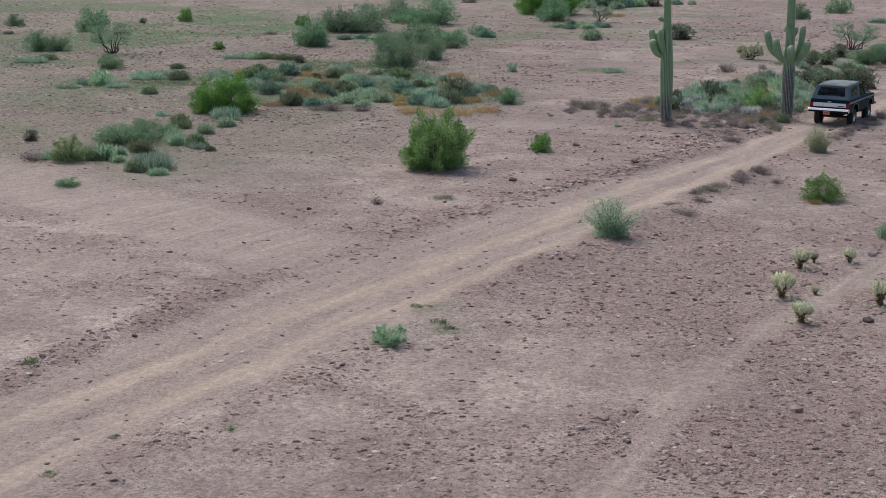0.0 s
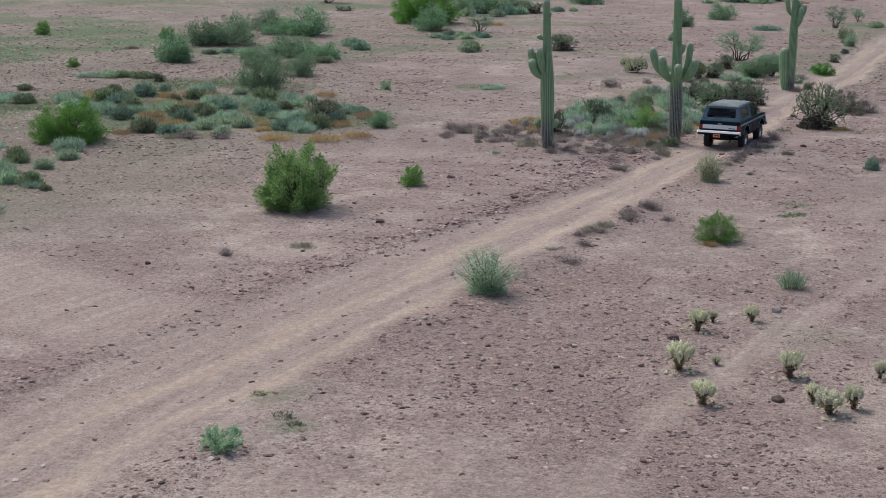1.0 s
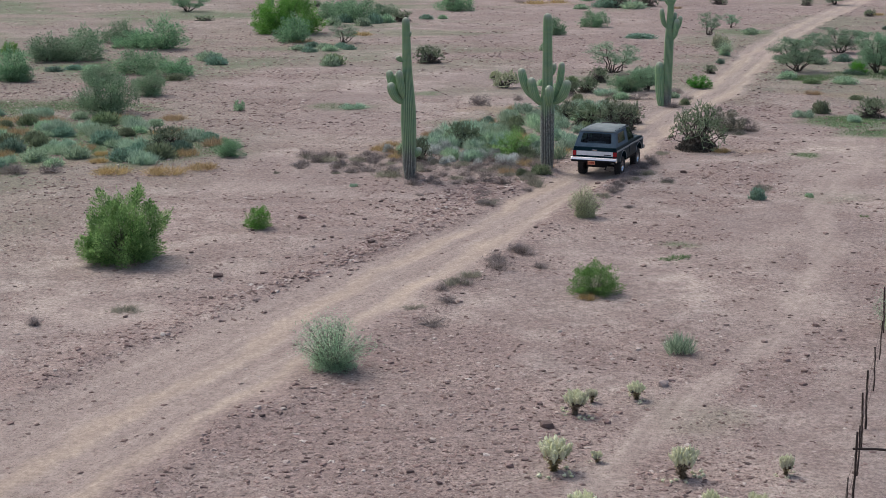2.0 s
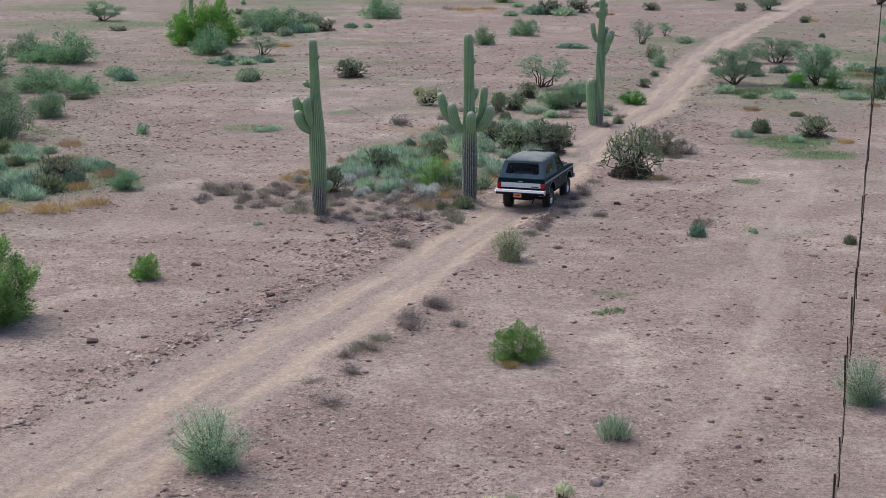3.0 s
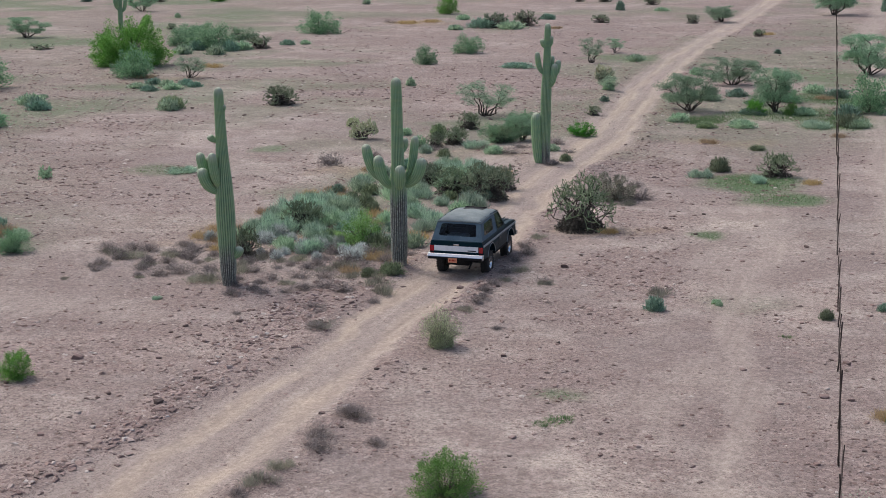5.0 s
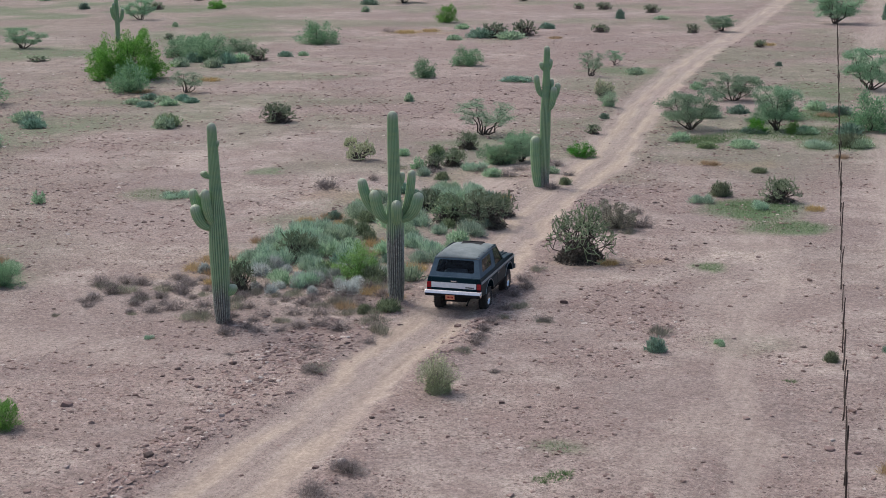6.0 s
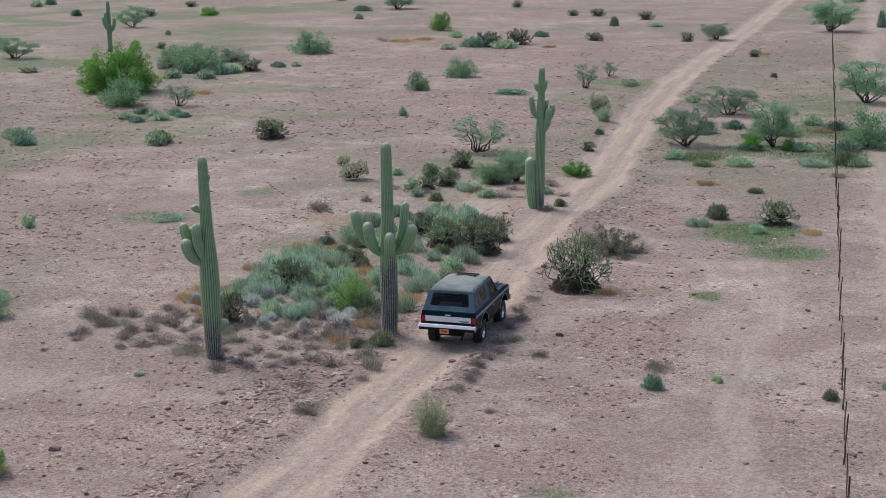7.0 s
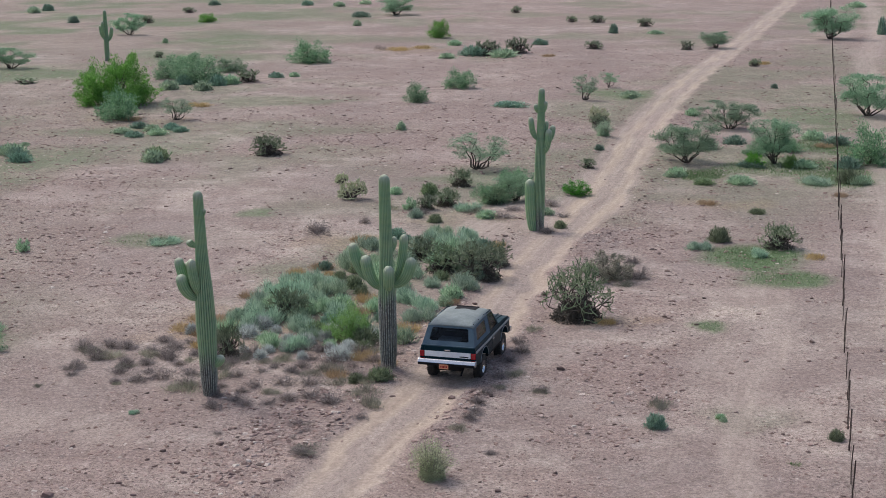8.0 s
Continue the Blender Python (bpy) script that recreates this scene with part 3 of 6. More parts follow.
def small_tree(name, leaf, w, h, limbs, leaves, size, fill=0.6, low=0.28):
    """A gnarled trunk that forks at the ground into crooked dark limbs, with twigs and a wide, open, uneven crown."""
    root, tr, cr = proto(name, w, h, "tree"), Shape(), Shape()
    pts, ways = [], []
    n = leaves // (limbs * 12)
    for k in range(limbs):
        a = 2 * np.pi * k / limbs + RNG.uniform(-0.6, 0.6)
        out = RNG.uniform(0.3, 1.0)
        tip = np.array([math.cos(a) * w * 0.44 * out, math.sin(a) * w * 0.44 * out, h * (0.5 + 0.42 * math.sqrt(1 - out * out * 0.9)) * RNG.uniform(0.8, 1.0)])
        p = [np.array([0.04 * math.cos(a), 0.04 * math.sin(a), -0.05])]
        for f in (0.2, 0.4, 0.6, 0.8, 1.0):
            p.append(tip * np.array([f ** 0.8, f ** 0.8, f ** 1.15]) + RNG.normal(0, 0.035 * w, 3) * (f < 1) * np.array([1, 1, 0.6]))
        tr.tube(p, [0.022 * h, 0.018 * h, 0.014 * h, 0.011 * h, 0.008 * h, 0.004 * h], 5)
        for b in range(4):
            o = p[2 + b]
            reach = RNG.uniform(0.14, 0.26)
            v = ball(1)[0] * (1, 1, 0.5) + np.array([math.cos(a) * 0.5, math.sin(a) * 0.5, 0.35])
            e = o + v / np.linalg.norm(v) * np.array([w, w, h * 0.8]) * reach
            e[2] = min(max(e[2], low * h), h * 0.97)
            m = (o + e) / 2 + RNG.normal(0, 0.03 * w, 3)
            tr.tube([o, m, e], [0.007 * h, 0.006 * h, 0.003 * h], 4, False)
            for c in range(3):
                q = (m, e, e)[c]
                u = q + ball(1)[0] * np.array([w, w, h * 0.7]) * RNG.uniform(0.05, 0.12) + (0, 0, 0.05 * h)
                tr.tube([q, (q + u) / 2 + RNG.normal(0, 0.01 * w, 3), u], [0.005 * h, 0.004 * h, 0.002 * h], 3, False)
                r = RNG.uniform(0.08, 0.16) * w
                d = ball(n) * (RNG.uniform(0, 1, (n, 1)) ** fill) * np.array([r, r, r * 0.62])
                pts.append(u + d)
                ways.append(d / r + RNG.normal(0, 0.7, (n, 3)) + (0, 0, 0.2))
    P = np.concatenate(pts)
    P[:, 2] = np.where(P[:, 2] < low * h, RNG.uniform(low, 0.7, len(P)) * h, np.minimum(P[:, 2], h))
    cr.blades(P, np.concatenate(ways), size * RNG.uniform(0.7, 1.5, len(P)), size * 0.36)
    piece("trunk", tr, M_BARK, root, "dark gnarled trunk and limbs")
    piece("crown", cr, leaf, root)
    return root


def wispy_bush(name, leaf, w, h, stems, leaves, size, base=0.35, blade=0.4):
    """Thin stems that fan out from a thick leafy foot and thin out to wisps at the top."""
    root, st, fo = proto(name, w, h, "shrub"), Shape(), Shape()
    P, W = [], []
    n = int(leaves * (1 - base)) // stems
    for k in range(stems):
        a, out = RNG.uniform(0, 2 * np.pi), RNG.uniform(0.05, 1.0) ** 0.55
        tip = np.array([math.cos(a) * out * w * 0.55, math.sin(a) * out * w * 0.5, h * math.sqrt(max(1 - 0.8 * out * out, 0.05)) * RNG.uniform(0.7, 1.0)])
        foot = np.array([math.cos(a), math.sin(a), 0]) * 0.05 * w - (0, 0, 0.03)
        mid = foot * 0.45 + tip * (0.45, 0.45, 0.6) + RNG.normal(0, 0.03 * w, 3)
        st.tube([foot, mid, tip], [0.008 * h + 0.002, 0.005 * h + 0.001, 0.002], 3, False)
        f = RNG.uniform(0.15, 1.0, (n, 1)) ** 1.1
        at = foot * (1 - f) ** 2 + 2 * mid * f * (1 - f) + tip * f * f
        P.append(at + RNG.normal(0, 1, (n, 3)) * (0.015 + 0.055 * f) * w)
        W.append((tip - foot) / h * 0.3 + RNG.normal(0, 0.8, (n, 3)))
    n = int(leaves * base)
    d = ball(n) * RNG.uniform(0.1, 1, (n, 1)) ** 0.5 * np.array([w * 0.30, w * 0.30, h * 0.36])
    d[:, 2] = np.abs(d[:, 2])
    P.append(d + RNG.normal(0, 0.02 * w, (n, 3)))
    W.append(d / w + RNG.normal(0, 0.4, (n, 3)) + (0, 0, 0.3))
    P = np.concatenate(P)
    P[:, 2] = np.maximum(P[:, 2], 0.01)
    fo.blades(P, np.concatenate(W), size * RNG.uniform(0.6, 1.5, len(P)), size * blade)
    piece("stem_frame", st, M_DEAD_WOOD, root)
    piece("foliage", fo, leaf, root)
    return root


def feather_clump(name, category, leaf, w, h, blades, length, width):
    """A spreading clump of fine upright blades in several uneven tufts."""
    root, fo = proto(name, w, h, category), Shape()
    tufts = 8
    c = RNG.uniform(-1, 1, (tufts, 2)) * w * 0.33
    top = RNG.uniform(0.55, 1.0, tufts)
    k = RNG.integers(0, tufts, blades)
    d = RNG.normal(0, 0.55, (blades, 2))
    P = np.column_stack([c[k] + d * w * 0.13, np.zeros(blades)])
    up = RNG.uniform(0.0, 0.62, blades) * top[k] * h
    P[:, 2] = up * np.clip(1.15 - 0.5 * np.linalg.norm(d, axis=1), 0.15, 1)
    P[:, :2] += d * (up / h)[:, None] * w * 0.14
    fo.blades(P, np.column_stack([d * 0.75, np.ones(blades) * 1.1]) + RNG.normal(0, 0.25, (blades, 3)), length * RNG.uniform(0.6, 1.3, blades) * (0.5 + 0.5 * top[k]), width)
    piece("foliage", fo, leaf, root)
    return root


def mound(name, category, leaf, w, h, blades, length, width, lean=0.5):
    """A low clump of fine blades or twigs that stand out from its middle."""
    root, st, fo = proto(name, w, h, category), Shape(), Shape()
    d = ball(blades)
    d[:, 2] = np.abs(d[:, 2])
    lumps = ball(9) * np.array([w * 0.3, w * 0.3, 0.0])
    P = d * np.array([w * 0.3, w * 0.3, h * 0.72]) * RNG.uniform(0.35, 1.0, (blades, 1)) + lumps[RNG.integers(0, 9, blades)] * RNG.uniform(0.2, 0.75, (blades, 1))
    P[:, 2] = np.clip(P[:, 2], 0.0, h * 0.8)
    fo.blades(P, d + (0, 0, lean) + RNG.normal(0, 0.35, d.shape), length * RNG.uniform(0.6, 1.4, blades), width)
    for k in range(14):
        e = ball(1)[0] * np.array([w * 0.4, w * 0.4, h * 0.6])
        e[2] = abs(e[2]) + 0.1 * h
        st.tube([(0, 0, -0.03), e * 0.5 + (0, 0, 0.05), e], [0.012, 0.008, 0.003], 4, False)
    piece("stem_frame", st, M_STEM, root)
    piece("foliage", fo, leaf, root)
    return root


def branching_cactus(name, joint, w, h, levels, first, thick, spines, old=520):
    """A cholla bush: jointed arms that fork again and again; dark dead wood and joints within, living spiny ends outside."""
    root, tr, br, sp, dead = proto(name, w, h, "cactus"), Shape(), Shape(), Shape(), Shape()
    ends = []

    def grow(o, d, length, r, level):
        e = o + d * length
        e[2] = max(e[2], 0.08 + 0.05 * level)
        over = math.sqrt((e[0] ** 2 + e[1] ** 2) / (w / 2) ** 2 + (e[2] / h) ** 2 * 0.9)
        if over > 1:
            e *= RNG.uniform(0.78, 1.06) / over
        m = (o + e) / 2 + RNG.normal(0, 0.07 * length, 3)
        (tr if level < max(levels - 1, 1) else br).tube([o, m, e], [r, r * 0.95, r * 0.7], 4)
        if level >= levels - 1:
            ends.append((o, e, r))
        if level < levels:
            for _ in range(RNG.integers(2, 4)):
                n = d * 0.6 + ball(1)[0] * 0.85 + (0, 0, 0.3)
                grow(e, n / np.linalg.norm(n), length * RNG.uniform(0.62, 0.92), max(r * 0.8, thick * 0.55), level + 1)

    for k in range(first):
        a = 2 * np.pi * k / first + RNG.uniform(-0.4, 0.4)
        d = np.array([math.cos(a), math.sin(a), RNG.uniform(0.45, 1.9)])
        grow(np.array([0.02, 0, -0.04]) + d * 0.02, d / np.linalg.norm(d), h * 0.29, thick, 0)
    P, D = [], []
    for o, e, r in ends:
        f = RNG.uniform(0, 1, (spines, 1))
        P.append(o * (1 - f) + e * f)
        D.append(ball(spines))
    sp.blades(np.concatenate(P), np.concatenate(D), thick * 2.6, thick * 0.3)
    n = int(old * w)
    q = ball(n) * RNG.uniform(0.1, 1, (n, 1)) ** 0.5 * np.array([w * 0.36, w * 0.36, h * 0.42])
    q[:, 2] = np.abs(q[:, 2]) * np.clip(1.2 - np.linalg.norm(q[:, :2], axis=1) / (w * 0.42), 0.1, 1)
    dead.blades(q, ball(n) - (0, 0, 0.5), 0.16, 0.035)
    piece("trunk", tr, M_BARK, root, "dark woody trunk and branches")
    tagged(piece("arm_frame", br, joint, root), kind="stuff")
    tagged(piece("spine_coat", sp, joint, root), kind="stuff")
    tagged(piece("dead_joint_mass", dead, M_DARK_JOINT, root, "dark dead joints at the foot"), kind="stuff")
    return root


def teddy_cholla(name, w, h, joints):
    """A short dark trunk under a brush of fat, pale, upright, spine-covered joints, with fallen joints at its foot."""
    root, tr, jo, sp, old = proto(name, w, h, "cactus"), Shape(), Shape(), Shape(), Shape()
    n = 420
    f = RNG.uniform(0.05, 1, n)
    d = ball(n) * (1, 1, 0.5) - (0, 0, 0.35)
    q = np.column_stack([RNG.normal(0, 1, (n, 2)) * (0.012 + 0.075 * f[:, None] ** 2 * w / 0.5), h * 0.48 * f])
    old.blades(q, d, 0.075, 0.022)
    tr.tube([(0, 0, -0.04), (0.015, 0, h * 0.16), (0.0, 0.01, h * 0.34), (-0.01, 0.0, h * 0.5)], [0.024, 0.024, 0.027, 0.022], 7)
    P, D = [], []

    def joint(o, d, length, r):
        s = o + d * length
        jo.tube([o, o + (s - o) * 0.2, o + (s - o) * 0.7, s], [r * 0.6, r, r * 0.95, r * 0.4], 6)
        f = RNG.uniform(0, 1, (26, 1))
        P.append(o * (1 - f) + s * f)
        D.append(ball(26) + d * 0.4)

    for k in range(joints):
        a, out = RNG.uniform(0, 2 * np.pi), RNG.uniform(0.1, 1.0) ** 0.6
        base = np.array([math.cos(a) * w * 0.36 * out, math.sin(a) * w * 0.36 * out, h * (0.60 - 0.26 * out * RNG.uniform(0.3, 1.0)) + RNG.uniform(-0.02, 0.08) * h])
        if k % 2 == 0:
            tr.tube([np.array([0, 0, h * 0.34]), base], [0.022, 0.018], 5, False)
        d = np.array([math.cos(a) * out * 0.55, math.sin(a) * out * 0.55, 1.0]) + RNG.normal(0, 0.16, 3)
        joint(base, d / np.linalg.norm(d), h * RNG.uniform(0.17, 0.28), RNG.uniform(0.022, 0.031))
    for k in range(9):
        a, out = RNG.uniform(0, 2 * np.pi), RNG.uniform(0.35, 0.8)
        d = ball(1)[0] * (1, 1, 0.2)
        joint(np.array([math.cos(a) * w * out, math.sin(a) * w * out, 0.045]), d / np.linalg.norm(d), 0.06, 0.022)
    P, D = np.concatenate(P), np.concatenate(D)
    sp.blades(P, D, 0.07, 0.009)
    piece("trunk", tr, M_BARK, root, "dark dead-spined trunk")
    tagged(piece("old_joint_mass", old, M_OLD_JOINT, root, "brown shaggy old joints on the trunk"), kind="stuff")
    tagged(piece("joint_head", jo, M_TEDDY, root), kind="stuff")
    tagged(piece("spine_coat", sp, M_TEDDY, root), kind="stuff")
    return root


def dead_bush(name, w, h):
    """A leafless bush: grey stems that fork into bare twigs."""
    root, st = proto(name, w, h, "shrub"), Shape()

    def fork(o, d, length, r, level):
        e = o + d * length
        e[2] = max(e[2], 0.03)
        st.tube([o, (o + e) / 2 + RNG.normal(0, 0.06 * length, 3), e], [r, r * 0.85, r * 0.6], 4, False)
        if level < 3:
            for _ in range(2 if level else 3):
                n = d + ball(1)[0] * 0.75
                fork(e, n / np.linalg.norm(n), length * RNG.uniform(0.6, 0.85), r * 0.65, level + 1)

    for k in range(11):
        a = RNG.uniform(0, 2 * np.pi)
        d = np.array([math.cos(a), math.sin(a), RNG.uniform(0.15, 1.3)])
        fork(np.array([0.03 * math.cos(a), 0.03 * math.sin(a), -0.02]), d / np.linalg.norm(d), w * 0.2, 0.02, 0)
    piece("branch_frame", st, M_DEAD_WOOD, root)
    return root


DEAD = dead_bush("dead_bush", 1.8, 1.0)
CREO_BIG = leafy_bush("creosote_bush", "bush", M_CREOSOTE, M_STEM, 3.0, 2.2, 84, 30000, 0.066, 84, 1.15, 0.55)
CREO = [leafy_bush("creosote_bush", "bush", m, M_STEM, 1.5, 1.15, 40, 11000, 0.038, 84, 1.3, 0.25) for m in (M_BRIGHT, M_CREOSOTE, M_BRIGHT, M_LUSH)]
PALO = leafy_bush("palo_verde", "tree", M_BRIGHT, M_BARK, 4.6, 3.0, 70, 30000, 0.085, 90, 1.25, 0.6)
MESQ = [small_tree("mesquite", M_MESQUITE, 3.0, 2.3, n, 15000, 0.075, 0.62, 0.12) for n in (8, 9, 10)]
MESQ_AIRY = small_tree("mesquite", M_MESQUITE, 2.6, 2.2, 7, 7000, 0.06, 0.6, 0.34)
SAGE = [mound("sagebrush", "shrub", m, 1.2, 0.62, 1500, 0.11, 0.035, 0.6) for m in (M_SAGE, M_OLIVE, M_AIRY)]
MESQ_BUSH = [leafy_bush("mesquite_bush", "bush", M_MESQ_BUSH, M_BARK, 3.0, 2.1, 40, 11000, 0.07, 64, 1.6, 0.3) for _ in range(2)]
MESQ_FAR = leafy_bush("mesquite_bush", "bush", M_MESQ_BUSH, M_BARK, 3.0, 2.1, 30, 4200, 0.11, 50, 1.6, 0.3)
FEATHER = [feather_clump("feathery_sagebrush", "shrub", m, 1.3, 0.75, 2000, 0.22, 0.018) for m in (M_FEATHER, M_FEATHER, M_AIRY)]
GREY_BUSH = leafy_bush("grey_bush", "bush", M_DRY_GREEN, M_BARK, 2.0, 1.2, 60, 7000, 0.055, 70, 0.9, 0.8)
SAGE_FAR = [mound("sagebrush", "shrub", m, 1.2, 0.62, 900, 0.13, 0.05, 0.6) for m in (M_SAGE, M_AIRY)]
SAGE_PALE = mound("pale_shrub", "shrub", M_PALE_SAGE, 0.75, 0.45, 1300, 0.09, 0.014)
DRY = [wispy_bush("dry_shrub", M_DRY, 0.95, 0.42, 70, 800, 0.075, 0.3, 0.16), feather_clump("dry_shrub", "shrub", M_DRY_GREEN, 0.95, 0.40, 700, 0.16, 0.009), wispy_bush("dry_shrub", M_DRY, 1.0, 0.36, 56, 620, 0.08, 0.2, 0.15), mound("dry_shrub", "shrub", M_DRY, 0.95, 0.40, 650, 0.16, 0.008, 0.45)]
STRAW = feather_clump("dry_grass_tuft", "grass", M_STRAW, 0.8, 0.34, 600, 0.2, 0.010)
WEED = feather_clump("green_weed", "grass", M_GRASS, 0.5, 0.2, 220, 0.12, 0.011)
AIRY = wispy_bush("grey_green_shrub", M_AIRY, 1.6, 1.25, 80, 9500, 0.045, 0.30)
AIRY_PALE = wispy_bush("pale_green_shrub", M_PALE_GREEN, 1.3, 1.2, 90, 9500, 0.045, 0.30)
SPIKY = feather_clump("spiky_shrub", "shrub", M_AIRY, 0.8, 0.62, 520, 0.34, 0.017)
AIRY_LOW = [leafy_bush("grey_green_shrub", "shrub", M_AIRY, M_STEM, 1.0, 0.7, 40, 3800, 0.046, 64, 0.85, 1.0) for _ in range(2)]
STAG = [branching_cactus("staghorn_cholla", M_STAG, 2.6, 2.0, 3, 19, 0.030, 9) for _ in range(2)]
STAG_BIG = branching_cactus("staghorn_cholla", M_STAG, 2.9, 2.42, 4, 13, 0.028, 4, 1000)
STAG_FAR = branching_cactus("staghorn_cholla", M_STAG, 2.6, 2.0, 3, 9, 0.055, 2, 260)
STAG_PALE = branching_cactus("pale_cholla", M_PALE_STAG, 1.7, 1.6, 3, 12, 0.042, 8, 60)
TEDDY = [teddy_cholla("teddy_bear_cholla", 0.5, 0.6, n) for n in (64, 80)]


def size_word(h, small, large):
    return "small " if h < small else "large " if h > large else ""



# where each plant stands: x, y, width, height
CREOSOTE_0 = [(-14.55, 30.89, 2.9, 2.35), (-11.44, 35.75, 0.97, 0.89), (-28.85, 28.6, 1.59, 1.08), (-41.25, 74.96, 0.87, 0.77), (-54.76, 100.69, 1.39, 1.37), (-0.16, 27.59, 1.44, 1.03), (-43.15, 98.7, 1.35, 1.13), (-0.3, 181.31, 2.8, 2.47), (7.12, 79.51, 1.63, 0.87), (-31.87, 209.72, 2.46, 1.49), (-3.32, 52.36, 1.7, 1.33), (-17.36, 92.09, 1.88, 1.01)]
PALOVERDE_0 = [(-28.55, 44.28, 3.34, 2.01), (-25.41, 119.42, 6.12, 4.07)]
MESQUITE_0 = [(-25.36, 64.68, 3.18, 2.68), (-25.33, 73.15, 2.26, 1.68), (-36.07, 80.19, 2.54, 2.37), (-38.18, 92.56, 3.64, 2.16), (-38.1, 101.5, 3.51, 2.03), (-37.42, 108.85, 3.18, 2.03), (-32.36, 103.32, 4.1, 2.66), (-57.12, 87.96, 3.01, 2.17), (-47, 70.19, 2.76, 2.37), (-52.8, 70.58, 2.03, 1.55), (-51.52, 70.94, 1.8, 1.24), (-43.04, 61.54, 1.82, 0.97), (-66.21, 91.37, 1.71, 1.23), (-23.22, 110.29, 3.28, 2.44), (-19.19, 110, 2.04, 1.71), (-38.23, 188.56, 2.92, 2.77), (2.09, 87.6, 3.01, 2.14), (3.82, 78, 1.75, 1.52), (14.54, 89.55, 3.17, 2.56), (19.65, 103.48, 3, 1.98), (19.58, 88.86, 2.26, 2.92), (30.82, 109.68, 3.67, 3.16), (25.41, 89.13, 3.16, 2.58), (44.76, 175.96, 4.86, 3.74)]
MESQUITE_1 = [(11.37, 120.12, 1.69, 2.14), (14.21, 128.93, 1.34, 1.43), (-6.48, 221.97, 4.73, 2.59), (-41.61, 147.89, 2.95, 2.17), (29.82, 165.13, 2.93, 1.81)]
STAG_0 = [(-10.71, 93.59, 2.63, 1.83), (-17.07, 135.36, 2.99, 1.7), (4.93, 54.76, 2.87, 2.41), (1.55, 60.95, 2.51, 1.78), (-5.73, 55.18, 1.95, 1.64), (-7.27, 50.28, 1.14, 1.57), (0.24, 76.99, 1.78, 1.35), (8.51, 87.85, 1.18, 0.8), (5, 158.54, 3.61, 2.35), (8.16, 160.75, 3.31, 2.51), (-6.12, 166.16, 2.81, 0.78), (16.64, 165.21, 2.55, 1.39), (26.25, 163.05, 2.04, 1.51), (30.01, 145.92, 1.51, 1.14), (-29.29, 158.77, 1.29, 1.02), (-5.76, 69.72, 1.51, 0.81), (-36.71, 134.65, 3.07, 0.79), (-39.7, 208.2, 2.29, 1.64), (-37.42, 228.78, 2.35, 1.38), (26.33, 196.84, 2.6, 1.68), (20.93, 204.36, 2.85, 1.59), (17.7, 205.39, 1.96, 1.32), (11.05, 224.18, 1.81, 1.61), (-32.96, 33.02, 0.86, 0.69)]
STAG_1 = [(-32.87, 67.96, 1.09, 0.77), (-57.34, 97.6, 0.88, 0.77), (-62.07, 83.04, 1.15, 0.41), (1.04, 82.37, 1.6, 1.34), (-0.76, 75.96, 1.25, 1.2), (-18.92, 52.41, 2.36, 1.54), (0.1, 62.2, 2.4, 1.7), (2.3, 63.4, 1.7, 1.4), (-0.9, 64.8, 1.8, 1.4), (14.85, 66.2, 2.1, 1.5), (2.7, 77.4, 1.6, 1.25), (10.9, 104.5, 1.5, 1.5)]
PALE_0 = [(-4.63, 78.64, 1.64, 1.57), (-5.52, 83.39, 0.81, 0.9), (6.74, 60.88, 2.73, 1.15), (11.24, 108.04, 1.6, 1.55)]
TEDDY_0 = [(-0.79, 17.1, 0.47, 0.6), (-0.41, 17.96, 0.24, 0.36), (0.57, 18.23, 0.37, 0.45), (-1.21, 13.77, 0.58, 0.71), (-0.37, 14.31, 0.22, 0.27), (-0.69, 11.36, 0.45, 0.58), (1.23, 13.54, 0.51, 0.68), (3.22, 13.93, 0.27, 0.45), (1.61, 11.85, 0.3, 0.47), (1.89, 11.19, 0.54, 0.56), (2.42, 11.59, 0.38, 0.57), (3.75, 11.37, 0.44, 0.6)]
AIRY_0 = [(-6.44, 19.9, 1.67, 1.35), (-0.31, 38.67, 1.24, 1.22), (6.16, 42.64, 0.78, 0.61), (6.7, 44.65, 1.05, 0.43), (11.12, 41.49, 0.6, 0.44), (10.72, 100.07, 1.34, 1.14), (-18.61, 66.6, 0.65, 0.67), (-1.56, 75.97, 0.74, 0.71), (7.58, 24.46, 1.29, 1.2), (13.09, 42.37, 0.64, 0.36), (10.56, 32.05, 0.84, 0.69), (1.77, 21.93, 0.82, 0.63), (-9.79, 6.95, 0.97, 0.5)]
